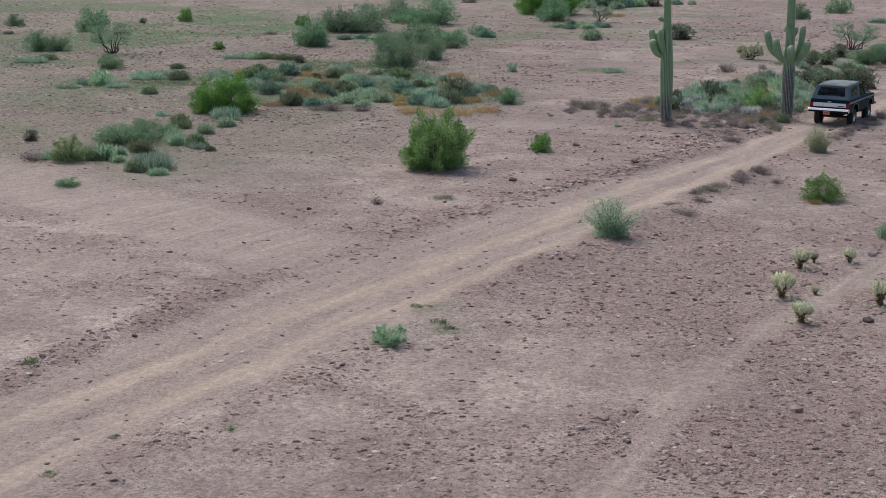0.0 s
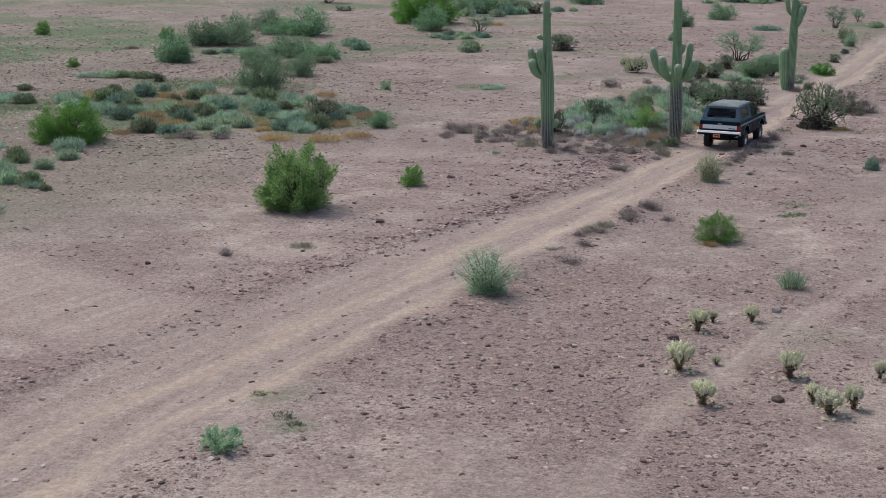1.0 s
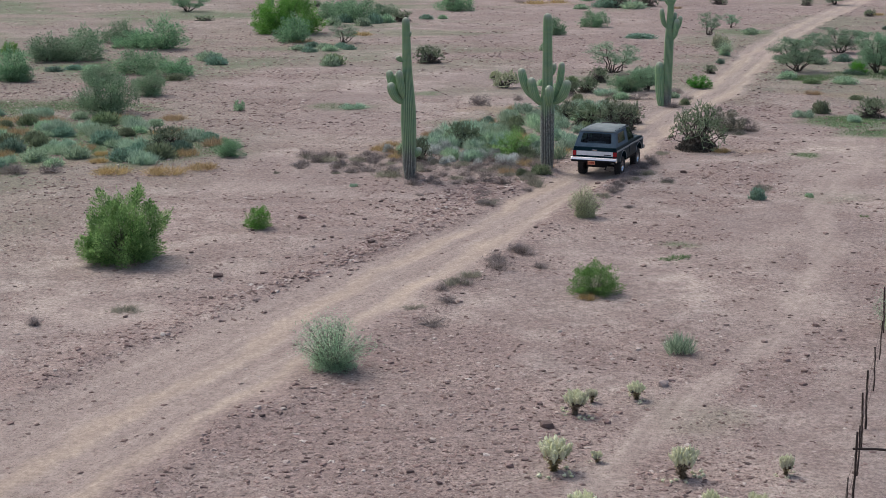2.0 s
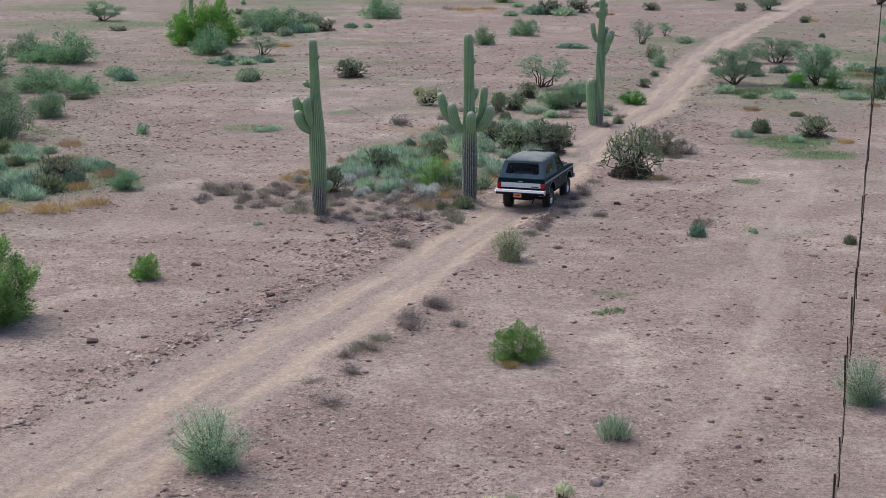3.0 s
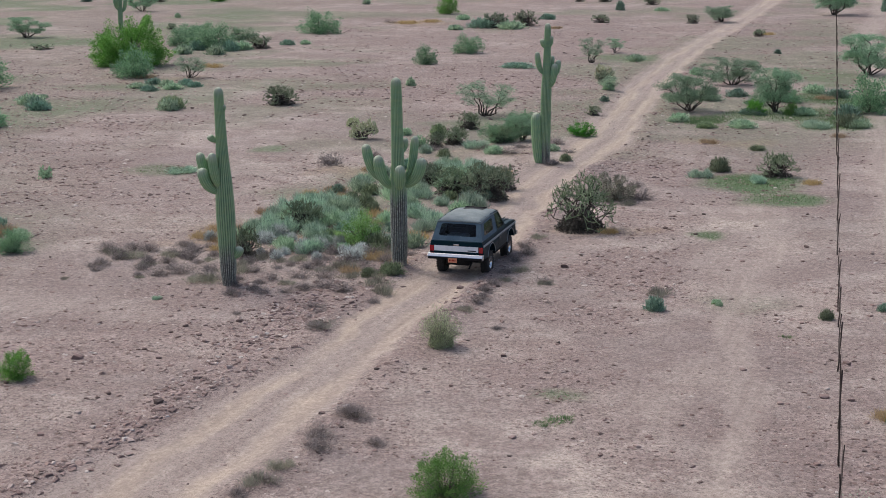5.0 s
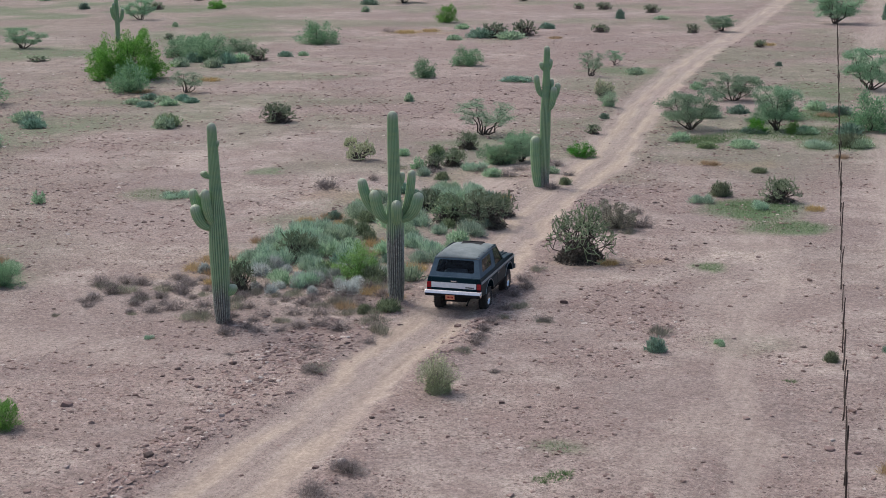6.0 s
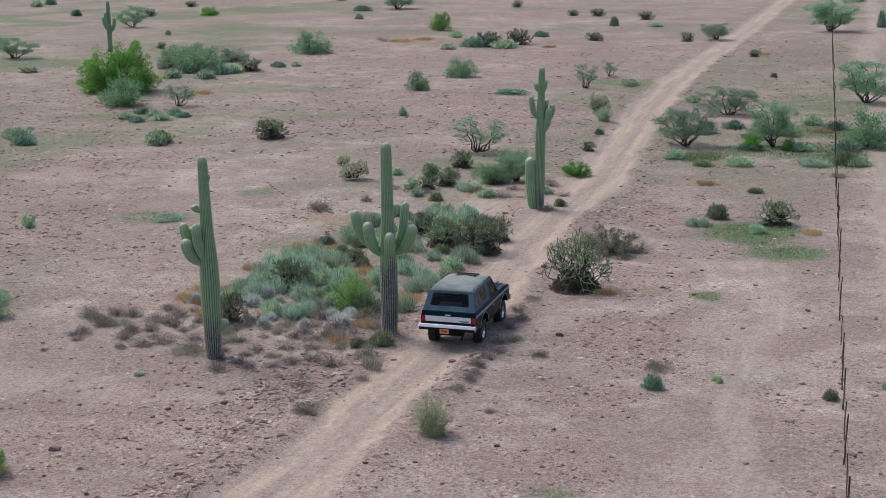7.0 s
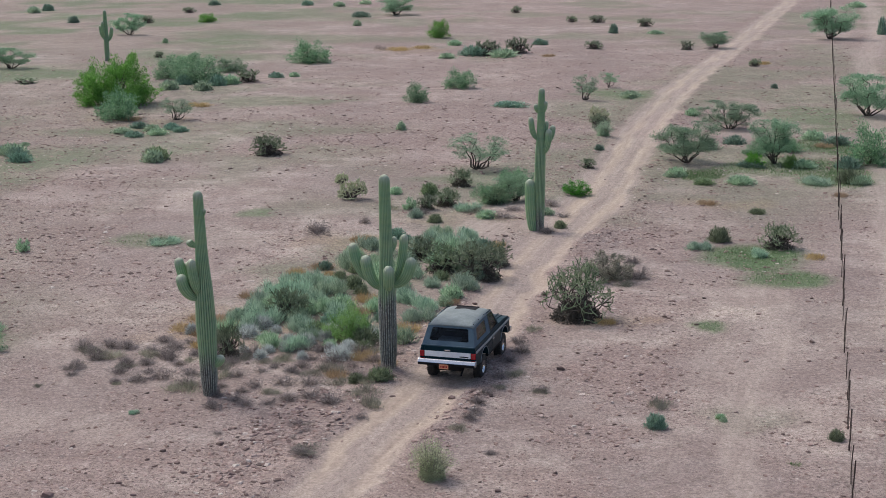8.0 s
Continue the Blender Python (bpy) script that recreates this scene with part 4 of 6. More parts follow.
SAGE_0 = [(-29.81, 29.04, 1.12, 0.53), (-27.97, 29.76, 0.9, 0.59), (-27.67, 30.42, 0.91, 0.5), (-25.1, 27.71, 1.92, 0.89), (-27.23, 31.59, 1.38, 0.72), (-26.67, 33.86, 1.19, 0.71), (-25.53, 33.15, 0.98, 0.47), (-28.35, 38.58, 1.07, 0.52), (-26.81, 39.88, 1.45, 0.61), (-30.82, 41.98, 0.86, 0.4), (-24.65, 32.68, 0.7, 0.29), (-39.59, 53.3, 1.65, 0.77), (-38.81, 57.79, 1.73, 0.54), (-36.58, 57.1, 1.51, 0.54), (-35.41, 50.16, 1.09, 0.45), (-37.93, 69.47, 1.86, 0.47), (-36, 70.16, 2.24, 0.53), (-26.93, 28.87, 0.79, 0.41), (-22.26, 58.85, 1.77, 0.78), (-17.31, 91.15, 1.73, 0.99), (-35.34, 85.72, 1.54, 0.47), (-32.87, 86.45, 1.54, 0.56), (-26.4, 94.07, 1.61, 0.77), (-26.98, 98.25, 0.88, 0.33)]
SAGE_1 = [(-21.16, 106.02, 1.57, 0.57), (-19.91, 104.58, 1.55, 0.64), (-18.68, 105.36, 1.56, 0.56), (-23.06, 129.37, 2.1, 1.08), (-22.55, 133.56, 1.97, 1.12), (-20.03, 128.39, 2.09, 1.07), (-19.43, 132.58, 2.15, 1.2), (-18.31, 133.33, 1.97, 1.12), (-14.9, 138.58, 1.84, 0.66), (-13.42, 139.29, 1.34, 0.58), (5.39, 116.4, 3.26, 0.56), (15.16, 121.91, 2.07, 0.74), (11.39, 65.92, 1.14, 0.63), (12.48, 67.55, 1.32, 0.9), (13.05, 84.8, 1.64, 0.42), (24.23, 98.47, 2.05, 0.79), (23.56, 87.52, 1.95, 0.89), (18.31, 110.64, 1.31, 0.77), (-50.25, 210, 1.85, 1.2), (-2.75, 104.17, 0.85, 0.82), (-60.33, 236.12, 2.43, 1.34), (-61.16, 231, 2.54, 1.31), (-11.19, 218.21, 3.2, 1.05)]
SAGE_2 = [(-10.95, 201.49, 1.48, 1.01), (-21.22, 246.4, 2.35, 1.04), (-16.02, 243.02, 2.5, 1.02), (-36.4, 247.9, 2.36, 1.05), (26, 185.03, 2.45, 0.62), (20.98, 185.98, 1.51, 1.47), (1.6, 170.25, 2.01, 0.83), (11.39, 170.89, 1.64, 0.71), (-12.7, 68.43, 1.44, 0.27), (8.22, 43.15, 0.33, 0.21), (-31.62, 175.92, 0.91, 0.76), (27.92, 127.48, 0.76, 0.54), (63.1, 232.83, 3.58, 1.13), (52.42, 181.85, 1.47, 2.65), (-11.99, 248.59, 2.73, 0.86), (9.84, 94.42, 0.77, 0.46), (1.37, 75.67, 1.47, 0.6), (-0.65, 79.98, 1.25, 0.84), (5.12, 74.3, 1.17, 0.49), (18.75, 96.72, 1.87, 0.71), (16.63, 94.48, 1.82, 0.76), (-2.45, 80.09, 0.9, 0.56), (-1.31, 74.01, 0.94, 0.62), (-0.33, 72.6, 0.93, 0.55)]
SAGE_3 = [(20.96, 87.62, 1.95, 0.62), (18.03, 87.74, 1.96, 0.49), (-28.76, 39.15, 1.4, 0.78), (-26.75, 37.29, 1.13, 0.63), (-27.59, 41.66, 1.45, 0.86), (-25.67, 33.65, 1.27, 0.71), (-27.12, 34.57, 1.08, 0.73), (-37.76, 58.41, 1.85, 0.61), (-39.11, 62.85, 1.3, 0.48), (-27.78, 29.38, 1.33, 0.83), (-25.02, 28.06, 1.72, 0.89), (-25.45, 27.21, 1.06, 0.59), (-24.32, 26.74, 1.05, 0.41), (-49.43, 63.72, 1.67, 0.68), (-49.48, 65.7, 1.84, 0.54), (-40.81, 51.6, 1.87, 0.37), (-38.04, 52.23, 1.37, 0.39), (-35.18, 50, 1.21, 0.56), (-39.88, 53.89, 1.91, 1.09), (-38.36, 56.79, 2.1, 0.72), (-36.37, 56.61, 1.69, 0.73), (-50.09, 63.46, 1.45, 0.46), (-40.72, 53.48, 1.4, 0.53), (-34.49, 69.8, 2.22, 0.53)]
SAGE_4 = [(-36.54, 70, 2.24, 0.61), (-34.41, 87.12, 1.73, 0.47), (-25.79, 80.81, 2.01, 0.59), (-25.69, 91.99, 1.94, 0.75), (-33.05, 86.31, 1.29, 0.57), (3.54, 158.71, 3.85, 1.29), (6.39, 156.67, 3.8, 1.16), (11.09, 171.08, 2.14, 0.83), (0.59, 155.96, 2.3, 0.74), (16.33, 82.35, 2.14, 0.63), (20.59, 82.1, 1.84, 0.64), (14.3, 82.23, 1.53, 0.47), (22.73, 82.02, 1.83, 0.71), (25.09, 96.07, 2.14, 0.76), (15.59, 74.23, 1.11, 0.38)]
DRY_0 = [(2.18, 49.22, 0.67, 0.45), (2.21, 47.78, 0.66, 0.43), (1.33, 45.82, 0.63, 0.42), (1.04, 44.73, 0.62, 0.41), (0.76, 43.4, 0.66, 0.42), (0.44, 42.39, 0.55, 0.39), (3.02, 46.09, 0.7, 0.34), (2.72, 50.37, 0.84, 0.44), (1.33, 40.54, 0.47, 0.18), (-2.14, 44.87, 0.86, 0.67), (-2.42, 43.59, 0.6, 0.33), (-7.02, 44.64, 0.85, 0.42), (-12.35, 48.69, 0.63, 0.33), (-10.47, 47.23, 0.36, 0.23), (-9.2, 49.81, 0.76, 0.52), (-10.5, 49.19, 0.75, 0.52), (-11.7, 49.92, 0.95, 0.63), (-12.84, 46.98, 0.36, 0.23), (-4.27, 41.85, 0.39, 0.2), (-3.9, 40.43, 0.93, 0.29), (8.01, 60.89, 1.37, 0.7), (1.7, 46.43, 0.46, 0.33), (-3.99, 42.38, 0.58, 0.21), (-2.51, 32.62, 0.72, 0.44)]
DRY_1 = [(-3.12, 31.08, 0.82, 0.5), (-3.83, 29.13, 0.65, 0.4), (-3.88, 28.29, 0.59, 0.26), (-4.5, 27.54, 0.57, 0.28), (-4.23, 26.35, 0.63, 0.32), (-5.16, 25.65, 0.71, 0.25), (-0.54, 27.75, 0.63, 0.31), (-1.79, 30.67, 0.68, 0.3), (-14.76, 23.19, 0.49, 0.43), (-4.03, 28.18, 0.79, 0.44), (-3.05, 30.22, 0.94, 0.49), (-2.33, 32.59, 0.85, 0.43), (-4.48, 24.05, 0.99, 0.37), (-12.76, 24.89, 0.87, 0.37), (-30.38, 28.41, 0.97, 0.58), (-23.64, 46.18, 1.67, 0.6), (-22.27, 46.47, 1.39, 0.62), (-24.56, 46.28, 1.4, 0.56), (-16.99, 54.09, 1.2, 0.44), (-42.49, 89.15, 1.78, 0.4), (2.64, 51.44, 0.78, 0.42), (3.33, 53.12, 0.68, 0.36), (1.81, 47.33, 0.72, 0.42), (0.97, 43.89, 0.6, 0.36)]
DRY_2 = [(8.05, 63.49, 1.05, 0.51), (7.18, 59.73, 0.9, 0.39)]
MESQBUSH_0 = [(2.63, 77.56, 1.91, 1.47), (3.88, 81.85, 1.89, 1.32), (21.35, 93.47, 2.08, 0.95), (19.17, 92.04, 1.44, 0.83), (-24.65, 147.96, 4.34, 1.72), (-21.33, 134.34, 4.68, 2.71), (-24.66, 138.56, 3.06, 1.95), (-20.03, 144.21, 3.18, 1.5), (-28.86, 33.73, 2.61, 1.19), (-15.76, 51, 1.3, 1), (-26.44, 23.68, 0.85, 0.44), (-27.79, 35.73, 1.22, 0.69), (-2.01, 119.39, 1.77, 1.93), (1.67, 129.11, 2.76, 1.91), (-13.22, 152.08, 3.91, 2.8), (-28.85, 35.43, 1.71, 1.01), (-28.03, 29.38, 1.11, 0.76), (-36.16, 92.98, 4.06, 1.98), (-29.19, 85.12, 3.51, 2), (-29.69, 77.97, 2.37, 1.52), (-26.45, 83.61, 2.47, 1.42), (-34.99, 104.63, 3.45, 1.7), (-35.63, 79.79, 2.03, 1.58)]
PALESHRUB_0 = [(-5.41, 50.86, 0.54, 0.52), (-4.73, 49.84, 0.53, 0.43), (-3.89, 50.8, 0.46, 0.48), (-4.1, 52.09, 0.79, 0.63), (-6.19, 50.05, 0.68, 0.45), (-3.5, 49.84, 1.25, 0.63), (-6.88, 52.61, 1.11, 0.61), (-8.96, 53.1, 0.68, 0.53), (-6.51, 53.69, 1.06, 0.67)]
OLIVE_0 = [(-2.03, 47.18, 1.11, 0.53), (-2.69, 50.88, 0.81, 0.49), (-2.78, 47.19, 0.72, 0.42), (-4.53, 53.25, 1.01, 0.54)]
SAGE_5 = [(2.16, 73.6, 1.25, 0.6), (13.6, 64.6, 1.0, 0.5), (22.3, 82.4, 1.9, 1.0), (13.2, 85.0, 1.6, 0.7), (-12.7, 68.25, 1.5, 0.45), (-27.0, 95.0, 2.4, 0.9), (8.2, 43.5, 0.4, 0.2), (-9.3, 44.3, 0.35, 0.2), (5.6, 71.0, 0.8, 0.5), (-21.8, 103.5, 1.8, 0.55), (-20.6, 101.8, 1.7, 0.5), (-19.2, 102.6, 1.8, 0.6), (-17.9, 104.0, 1.4, 0.5)]
DRY_3 = [(3.0, 73.6, 1.5, 0.5), (4.9, 69.9, 1.1, 0.55), (-1.0, 74.8, 1.2, 0.45), (1.5, 75.0, 1.2, 0.5), (3.6, 75.4, 1.2, 0.5), (5.6, 76.4, 1.2, 0.5), (6.0, 73.6, 0.9, 0.4), (-2.6, 76.2, 1.1, 0.45), (-12.1, 48.1, 0.66, 0.31), (-10.5, 47.4, 0.5, 0.27), (-6.5, 42.3, 0.4, 0.2), (-3.7, 40.8, 1.1, 0.3), (-4.2, 43.1, 0.85, 0.3), (-18.8, 67.2, 0.55, 0.55), (1.3, 40.5, 0.4, 0.22), (3.1, 45.9, 0.6, 0.3), (-5.75, 70.3, 1.4, 0.8), (-3.7, 72.4, 0.8, 0.5)]
WEEDS = [(-13.17, -0.27, 0.3), (-13.44, -2.29, 0.36), (-16.87, 3.42, 0.5), (-11.18, 0.57, 0.35), (-9.14, 8.96, 0.55), (-8.8, 8.6, 0.4), (-10.03, 10.42, 0.45), (2.5, 32.25, 0.8), (2.1, 32.0, 0.5), (8.2, 43.4, 0.4), (-9.25, 44.3, 0.35), (9.5, 39.5, 0.4)]
BRIGHTNEAR_0 = [(18.2, 87.8, 1.3, 1.0), (20.2, 87.7, 1.0, 0.9), (3.18, 9.29, 0.75, 1.09)]


BUSHY = 1.15
q = CREOSOTE_0[0]
plant(CREO_BIG, q[0], q[1], q[2] * BUSHY, q[3], "large rounded bright green creosote bush on bare dirt", "creosote bushes")
for i, q in enumerate(CREOSOTE_0[1:]):
    plant(SAGE[1] if i == 10 else CREO[3 if i == 7 else 1 if i == 9 else 0 if i == 4 else i % 3], q[0], q[1], q[2] * BUSHY, q[3], size_word(q[3], 0.95, 1.8) + "leafy bright green desert bush on bare dirt", "creosote bushes")
for q in PALOVERDE_0:
    plant(PALO, q[0], q[1], q[2] * BUSHY, q[3], "broad bright green palo verde tree with dense foliage", "palo verde trees")
for i, q in enumerate(MESQUITE_0 + MESQUITE_1):
    airy = i in (8, 14, 16, 24, 25)
    low = (i < 13 or i in (13, 22)) and not airy
    q = (q[0], q[1], q[2] * 1.18, q[3] * (1.05 if low else 0.94))
    plant(MESQ_AIRY if airy else (MESQ_FAR if q[1] > 80 else MESQ_BUSH[i % 2]) if low else MESQ[i % 3], *q, size_word(q[3], 1.6, 2.5) + ("thin airy mesquite with bare dark branches showing" if airy else "dense green mesquite bush with leaves to the ground" if low else "grey-green mesquite tree with a dark forked trunk"), "mesquite trees")
for i, q in enumerate(MESQBUSH_0):
    plant(MESQ_FAR if q[1] > 80 else MESQ_BUSH[i % 2], q[0], q[1], q[2] * BUSHY * 1.12, q[3] * 0.95, "spreading green mesquite bush with leaves to the ground", "mesquite bushes")
for q in BRIGHTNEAR_0:
    plant(CREO[0], *q, "bright green bush beside the wire fence" if q[1] < 20 else "small bright green bush under a mesquite", "creosote bushes")
for q in (STAG_0[10], STAG_0[15]):
    plant(DEAD, *q, "leafless grey-brown dead bush on stony dirt", "dead bushes")
for i, q in enumerate(STAG_0 + STAG_1):
    if i in (10, 15):
        continue
    plant(STAG_BIG if i in (2, 3) else STAG_FAR if q[1] > 95 else STAG[i % 2], *q, size_word(q[3], 1.0, 2.0) + "dark grey-green branching cholla cactus bush", "staghorn chollas")
q = PALE_0[2]
plant(GREY_BUSH, *q, "grey-brown dry bush beside a large cholla", "grey bushes")
for q in PALE_0[:2] + PALE_0[3:]:
    plant(STAG_PALE, *q, size_word(q[3], 1.0, 2.0) + "pale straw-coloured branching cholla cactus", "pale chollas")
for i, q in enumerate(TEDDY_0):
    plant(TEDDY[i % 2], q[0], q[1], q[2] * 1.2, q[3] * 1.12, size_word(q[3], 0.4, 0.65) + "pale fuzzy teddy bear cholla on a dark trunk", "teddy bear chollas")
for i, q in enumerate(AIRY_0):
    if i == 1:
        plant(AIRY_PALE, *q, "pale yellow-green wispy shrub beside the track", "grey-green shrubs")
    elif i == 11:
        plant(SPIKY, *q, "small blue-green shrub of stiff upright blades", "grey-green shrubs")
    elif i == 12:
        plant(AIRY_LOW[0], *q, "low olive-grey tuft of leaves beside the track", "olive shrubs")
    elif i in (2, 3, 4, 9, 10):
        plant(SAGE[0] if i in (2, 9) else SAGE[1] if i in (4, 10, 12) else DRY[1], *q, "low dull olive-grey rounded shrub on stony dirt", "olive shrubs")
    else:
        q = (q[0], q[1], q[2] * 1.15, q[3])
        plant(AIRY if q[2] > 1.38 else AIRY_LOW[i % 2], *q, size_word(q[3], 0.6, 1.1) + "soft grey-green feathery shrub on stony dirt", "grey-green shrubs")
for i, q in enumerate(SAGE_0 + SAGE_1 + SAGE_2 + SAGE_3 + SAGE_4 + SAGE_5):
    plant(SAGE_FAR[i % 2] if q[1] > 85 else SAGE[i % 3] if i % 3 else FEATHER[i % 2], *q, size_word(q[3], 0.5, 0.95) + "low blue-green sagebrush clump on desert dirt", "sagebrush clumps")
for i, q in enumerate(DRY_0 + DRY_1 + DRY_2 + DRY_3):
    edge = 1.2 if 0.8 < q[0] - track_x(q[1]) < 3 else 1.1
    q = (q[0], q[1], q[2] * edge, q[3] * 0.8)
    plant(DRY[i % 4], *q, "low dry brown twiggy shrub beside the track" if abs(q[0] - track_x(q[1])) < 3 else "low dry brown twiggy shrub on stony dirt", "dry shrubs")


for q in PALESHRUB_0:
    plant(SAGE_PALE, *q, "small pale silvery shrub clump beneath the saguaros", "pale shrubs")
for q in OLIVE_0:
    plant(SAGE[1], *q, "rounded olive green shrub beside a saguaro", "olive shrubs")


for x, y, w in WEEDS:
    plant(WEED, x, y, w, 0.05 + 0.14 * w, "small tuft of fresh green weeds on bare dirt", "green weeds")


def inside(x, y, ring):
    hit = False
    for (x0, y0), (x1, y1) in zip(ring, ring[1:] + ring[:1]):
        if (y0 > y) != (y1 > y) and x < (x1 - x0) * (y - y0) / (y1 - y0) + x0:
            hit = not hit
    return hit


def strew(ring, gap, count):
    """Places in a ring on the plan, no two nearer than gap."""
    xs, ys = [p[0] for p in ring], [p[1] for p in ring]
    found = []
    for _ in range(count * 30):
        x, y = RNG.uniform(min(xs), max(xs)), RNG.uniform(min(ys), max(ys))
        if len(found) < count and inside(x, y, ring) and all(math.hypot(x - a, y - b) > gap for a, b in found):
            if abs(x - track_x(y)) > track_half(y) * 1.2 + 0.2:
                found.append((x, y))
    return found


THICKET = [(-8.6, 51.5), (-8.0, 58), (-6.2, 63), (-3.0, 68.5), (-0.5, 70.5), (2.2, 68.5), (2.2, 62.5), (-0.6, 54.5), (-1.6, 51.2), (-4.2, 50.8), (-7.2, 50.4)]
for i, (x, y) in enumerate(strew(THICKET, 0.92, 84)):
    s = RNG.uniform(0.75, 1.3)
    if y < 53.5 and i % 5 == 1:
        plant(SAGE_PALE, x, y, 0.7 * s, 0.45 * s, "pale silvery shrub clump beneath the saguaros", "pale shrubs")
    elif i % 11 == 4:
        plant(STRAW, x, y, 0.8 * s, 0.32 * s, "dry orange grass tuft among sagebrush", "dry grass tufts")
    elif i % 4 == 3:
        plant(SAGE[(i // 4) % 3], x, y, 1.0 * s, 0.6 * s, "rounded grey-green sagebrush in a dense thicket", "sagebrush clumps")
    else:
        plant(FEATHER[i % 3], x, y, 1.2 * s, 0.72 * s, "feathery pale green sagebrush in a dense thicket", "sagebrush clumps")
for i, (x, y) in enumerate(strew([(-6.6, 49.4), (-2.4, 49.8), (-2.2, 52.6), (-6.9, 52.4)], 0.6, 7)):
    s = RNG.uniform(0.8, 1.25)
    plant(SAGE_PALE, x, y, 0.72 * s, 0.44 * s, "pale silvery shrub clump beneath the saguaros", "pale shrubs")
DRY_BAND = [(-12.6, 49.2), (-12.3, 51.8), (-9.0, 52.2), (-7.6, 50.6), (-1.7, 51.2), (-0.9, 47.6), (-2.0, 45.2), (-6.4, 44.6), (-8.6, 46.6)]
for i, (x, y) in enumerate(strew(DRY_BAND, 0.58, 74)):
    s = RNG.uniform(0.7, 1.35)
    plant(DRY[i % 4] if i % 20 else STRAW, x, y, 0.95 * s, 0.33 * s, "low dry brown shrub in a belt round the saguaros" if i % 20 else "dry orange grass tuft among brown shrubs", "dry shrubs" if i % 20 else "dry grass tufts")
MEADOW = [(-35.5, 57), (-34, 64), (-28, 63.5), (-24, 62.5), (-19.5, 58.5), (-16.0, 53.5), (-17.5, 48.5), (-25.8, 46.4), (-28.6, 51)]
for i, (x, y) in enumerate(strew(MEADOW, 1.05, 84)):
    s = RNG.uniform(0.8, 1.5)
    if i % 4 == 2:
        plant(STRAW, x, y, 1.0 * s, 0.35 * s, "dry orange grass tuft in a sagebrush patch", "dry grass tufts")
    else:
        plant(SAGE[i % 3] if i % 2 else FEATHER[i % 3], x, y, 1.35 * s, 0.62 * s, "blue-green sagebrush clump in a wide patch", "sagebrush clumps")
TUFTS_NEAR = [(-7.4, 53.6, 1.1), (-8.6, 52.8, 1.0), (-9.4, 53.6, 1.2), (-8.2, 54.6, 1.1), (-7.6, 55.6, 1.0), (-9.0, 55.0, 0.9), (-6.9, 57.4, 0.9), (0.3, 56.8, 0.8), (-16.3, 47.8, 1.5), (-19.6, 46.4, 1.6), (-27.2, 47.0, 1.3), (-30.4, 55.2, 1.4), (-0.4, 27.0, 0.5), (5.9, 54.0, 0.8), (-31.8, 50.5, 1.2), (-17.4, 46.6, 1.8), (10.3, 32.4, 0.7)]
TUFTS_FAR = [(13.5, 76.5, 1.1), (20.8, 78.5, 0.9), (-3.6, 68.5, 1.2), (-5.9, 60.2, 1.0), (-5.0, 63.0, 1.1), (2.4, 66.5, 0.9), (-24.0, 62.6, 1.5), (-21.3, 62.8, 1.5), (31.2, 148, 1.6), (-4.6, 165, 3.0), (-2.0, 167, 2.4), (11.0, 157, 1.6), (24, 95, 1.4), (15.9, 64, 1.0), (-22.5, 109.8, 1.8), (-18.8, 118, 2.0)]
for x, y, w in TUFTS_NEAR + TUFTS_FAR:
    plant(STRAW, x, y, w, 0.22 + 0.1 * w, "dry yellow-orange grass tuft on dirt", "dry grass tufts")


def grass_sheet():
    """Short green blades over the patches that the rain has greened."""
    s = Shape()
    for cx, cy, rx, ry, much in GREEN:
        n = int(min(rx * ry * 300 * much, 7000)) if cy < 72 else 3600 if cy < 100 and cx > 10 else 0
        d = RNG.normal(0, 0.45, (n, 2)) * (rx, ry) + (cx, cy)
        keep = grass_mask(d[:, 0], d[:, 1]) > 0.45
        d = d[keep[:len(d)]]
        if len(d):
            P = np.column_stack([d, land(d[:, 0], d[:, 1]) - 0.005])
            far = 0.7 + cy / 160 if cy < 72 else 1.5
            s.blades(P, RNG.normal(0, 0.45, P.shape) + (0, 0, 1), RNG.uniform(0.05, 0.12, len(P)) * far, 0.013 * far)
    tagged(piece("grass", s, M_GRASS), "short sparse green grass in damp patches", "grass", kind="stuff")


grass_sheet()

# ---- saguaros ----


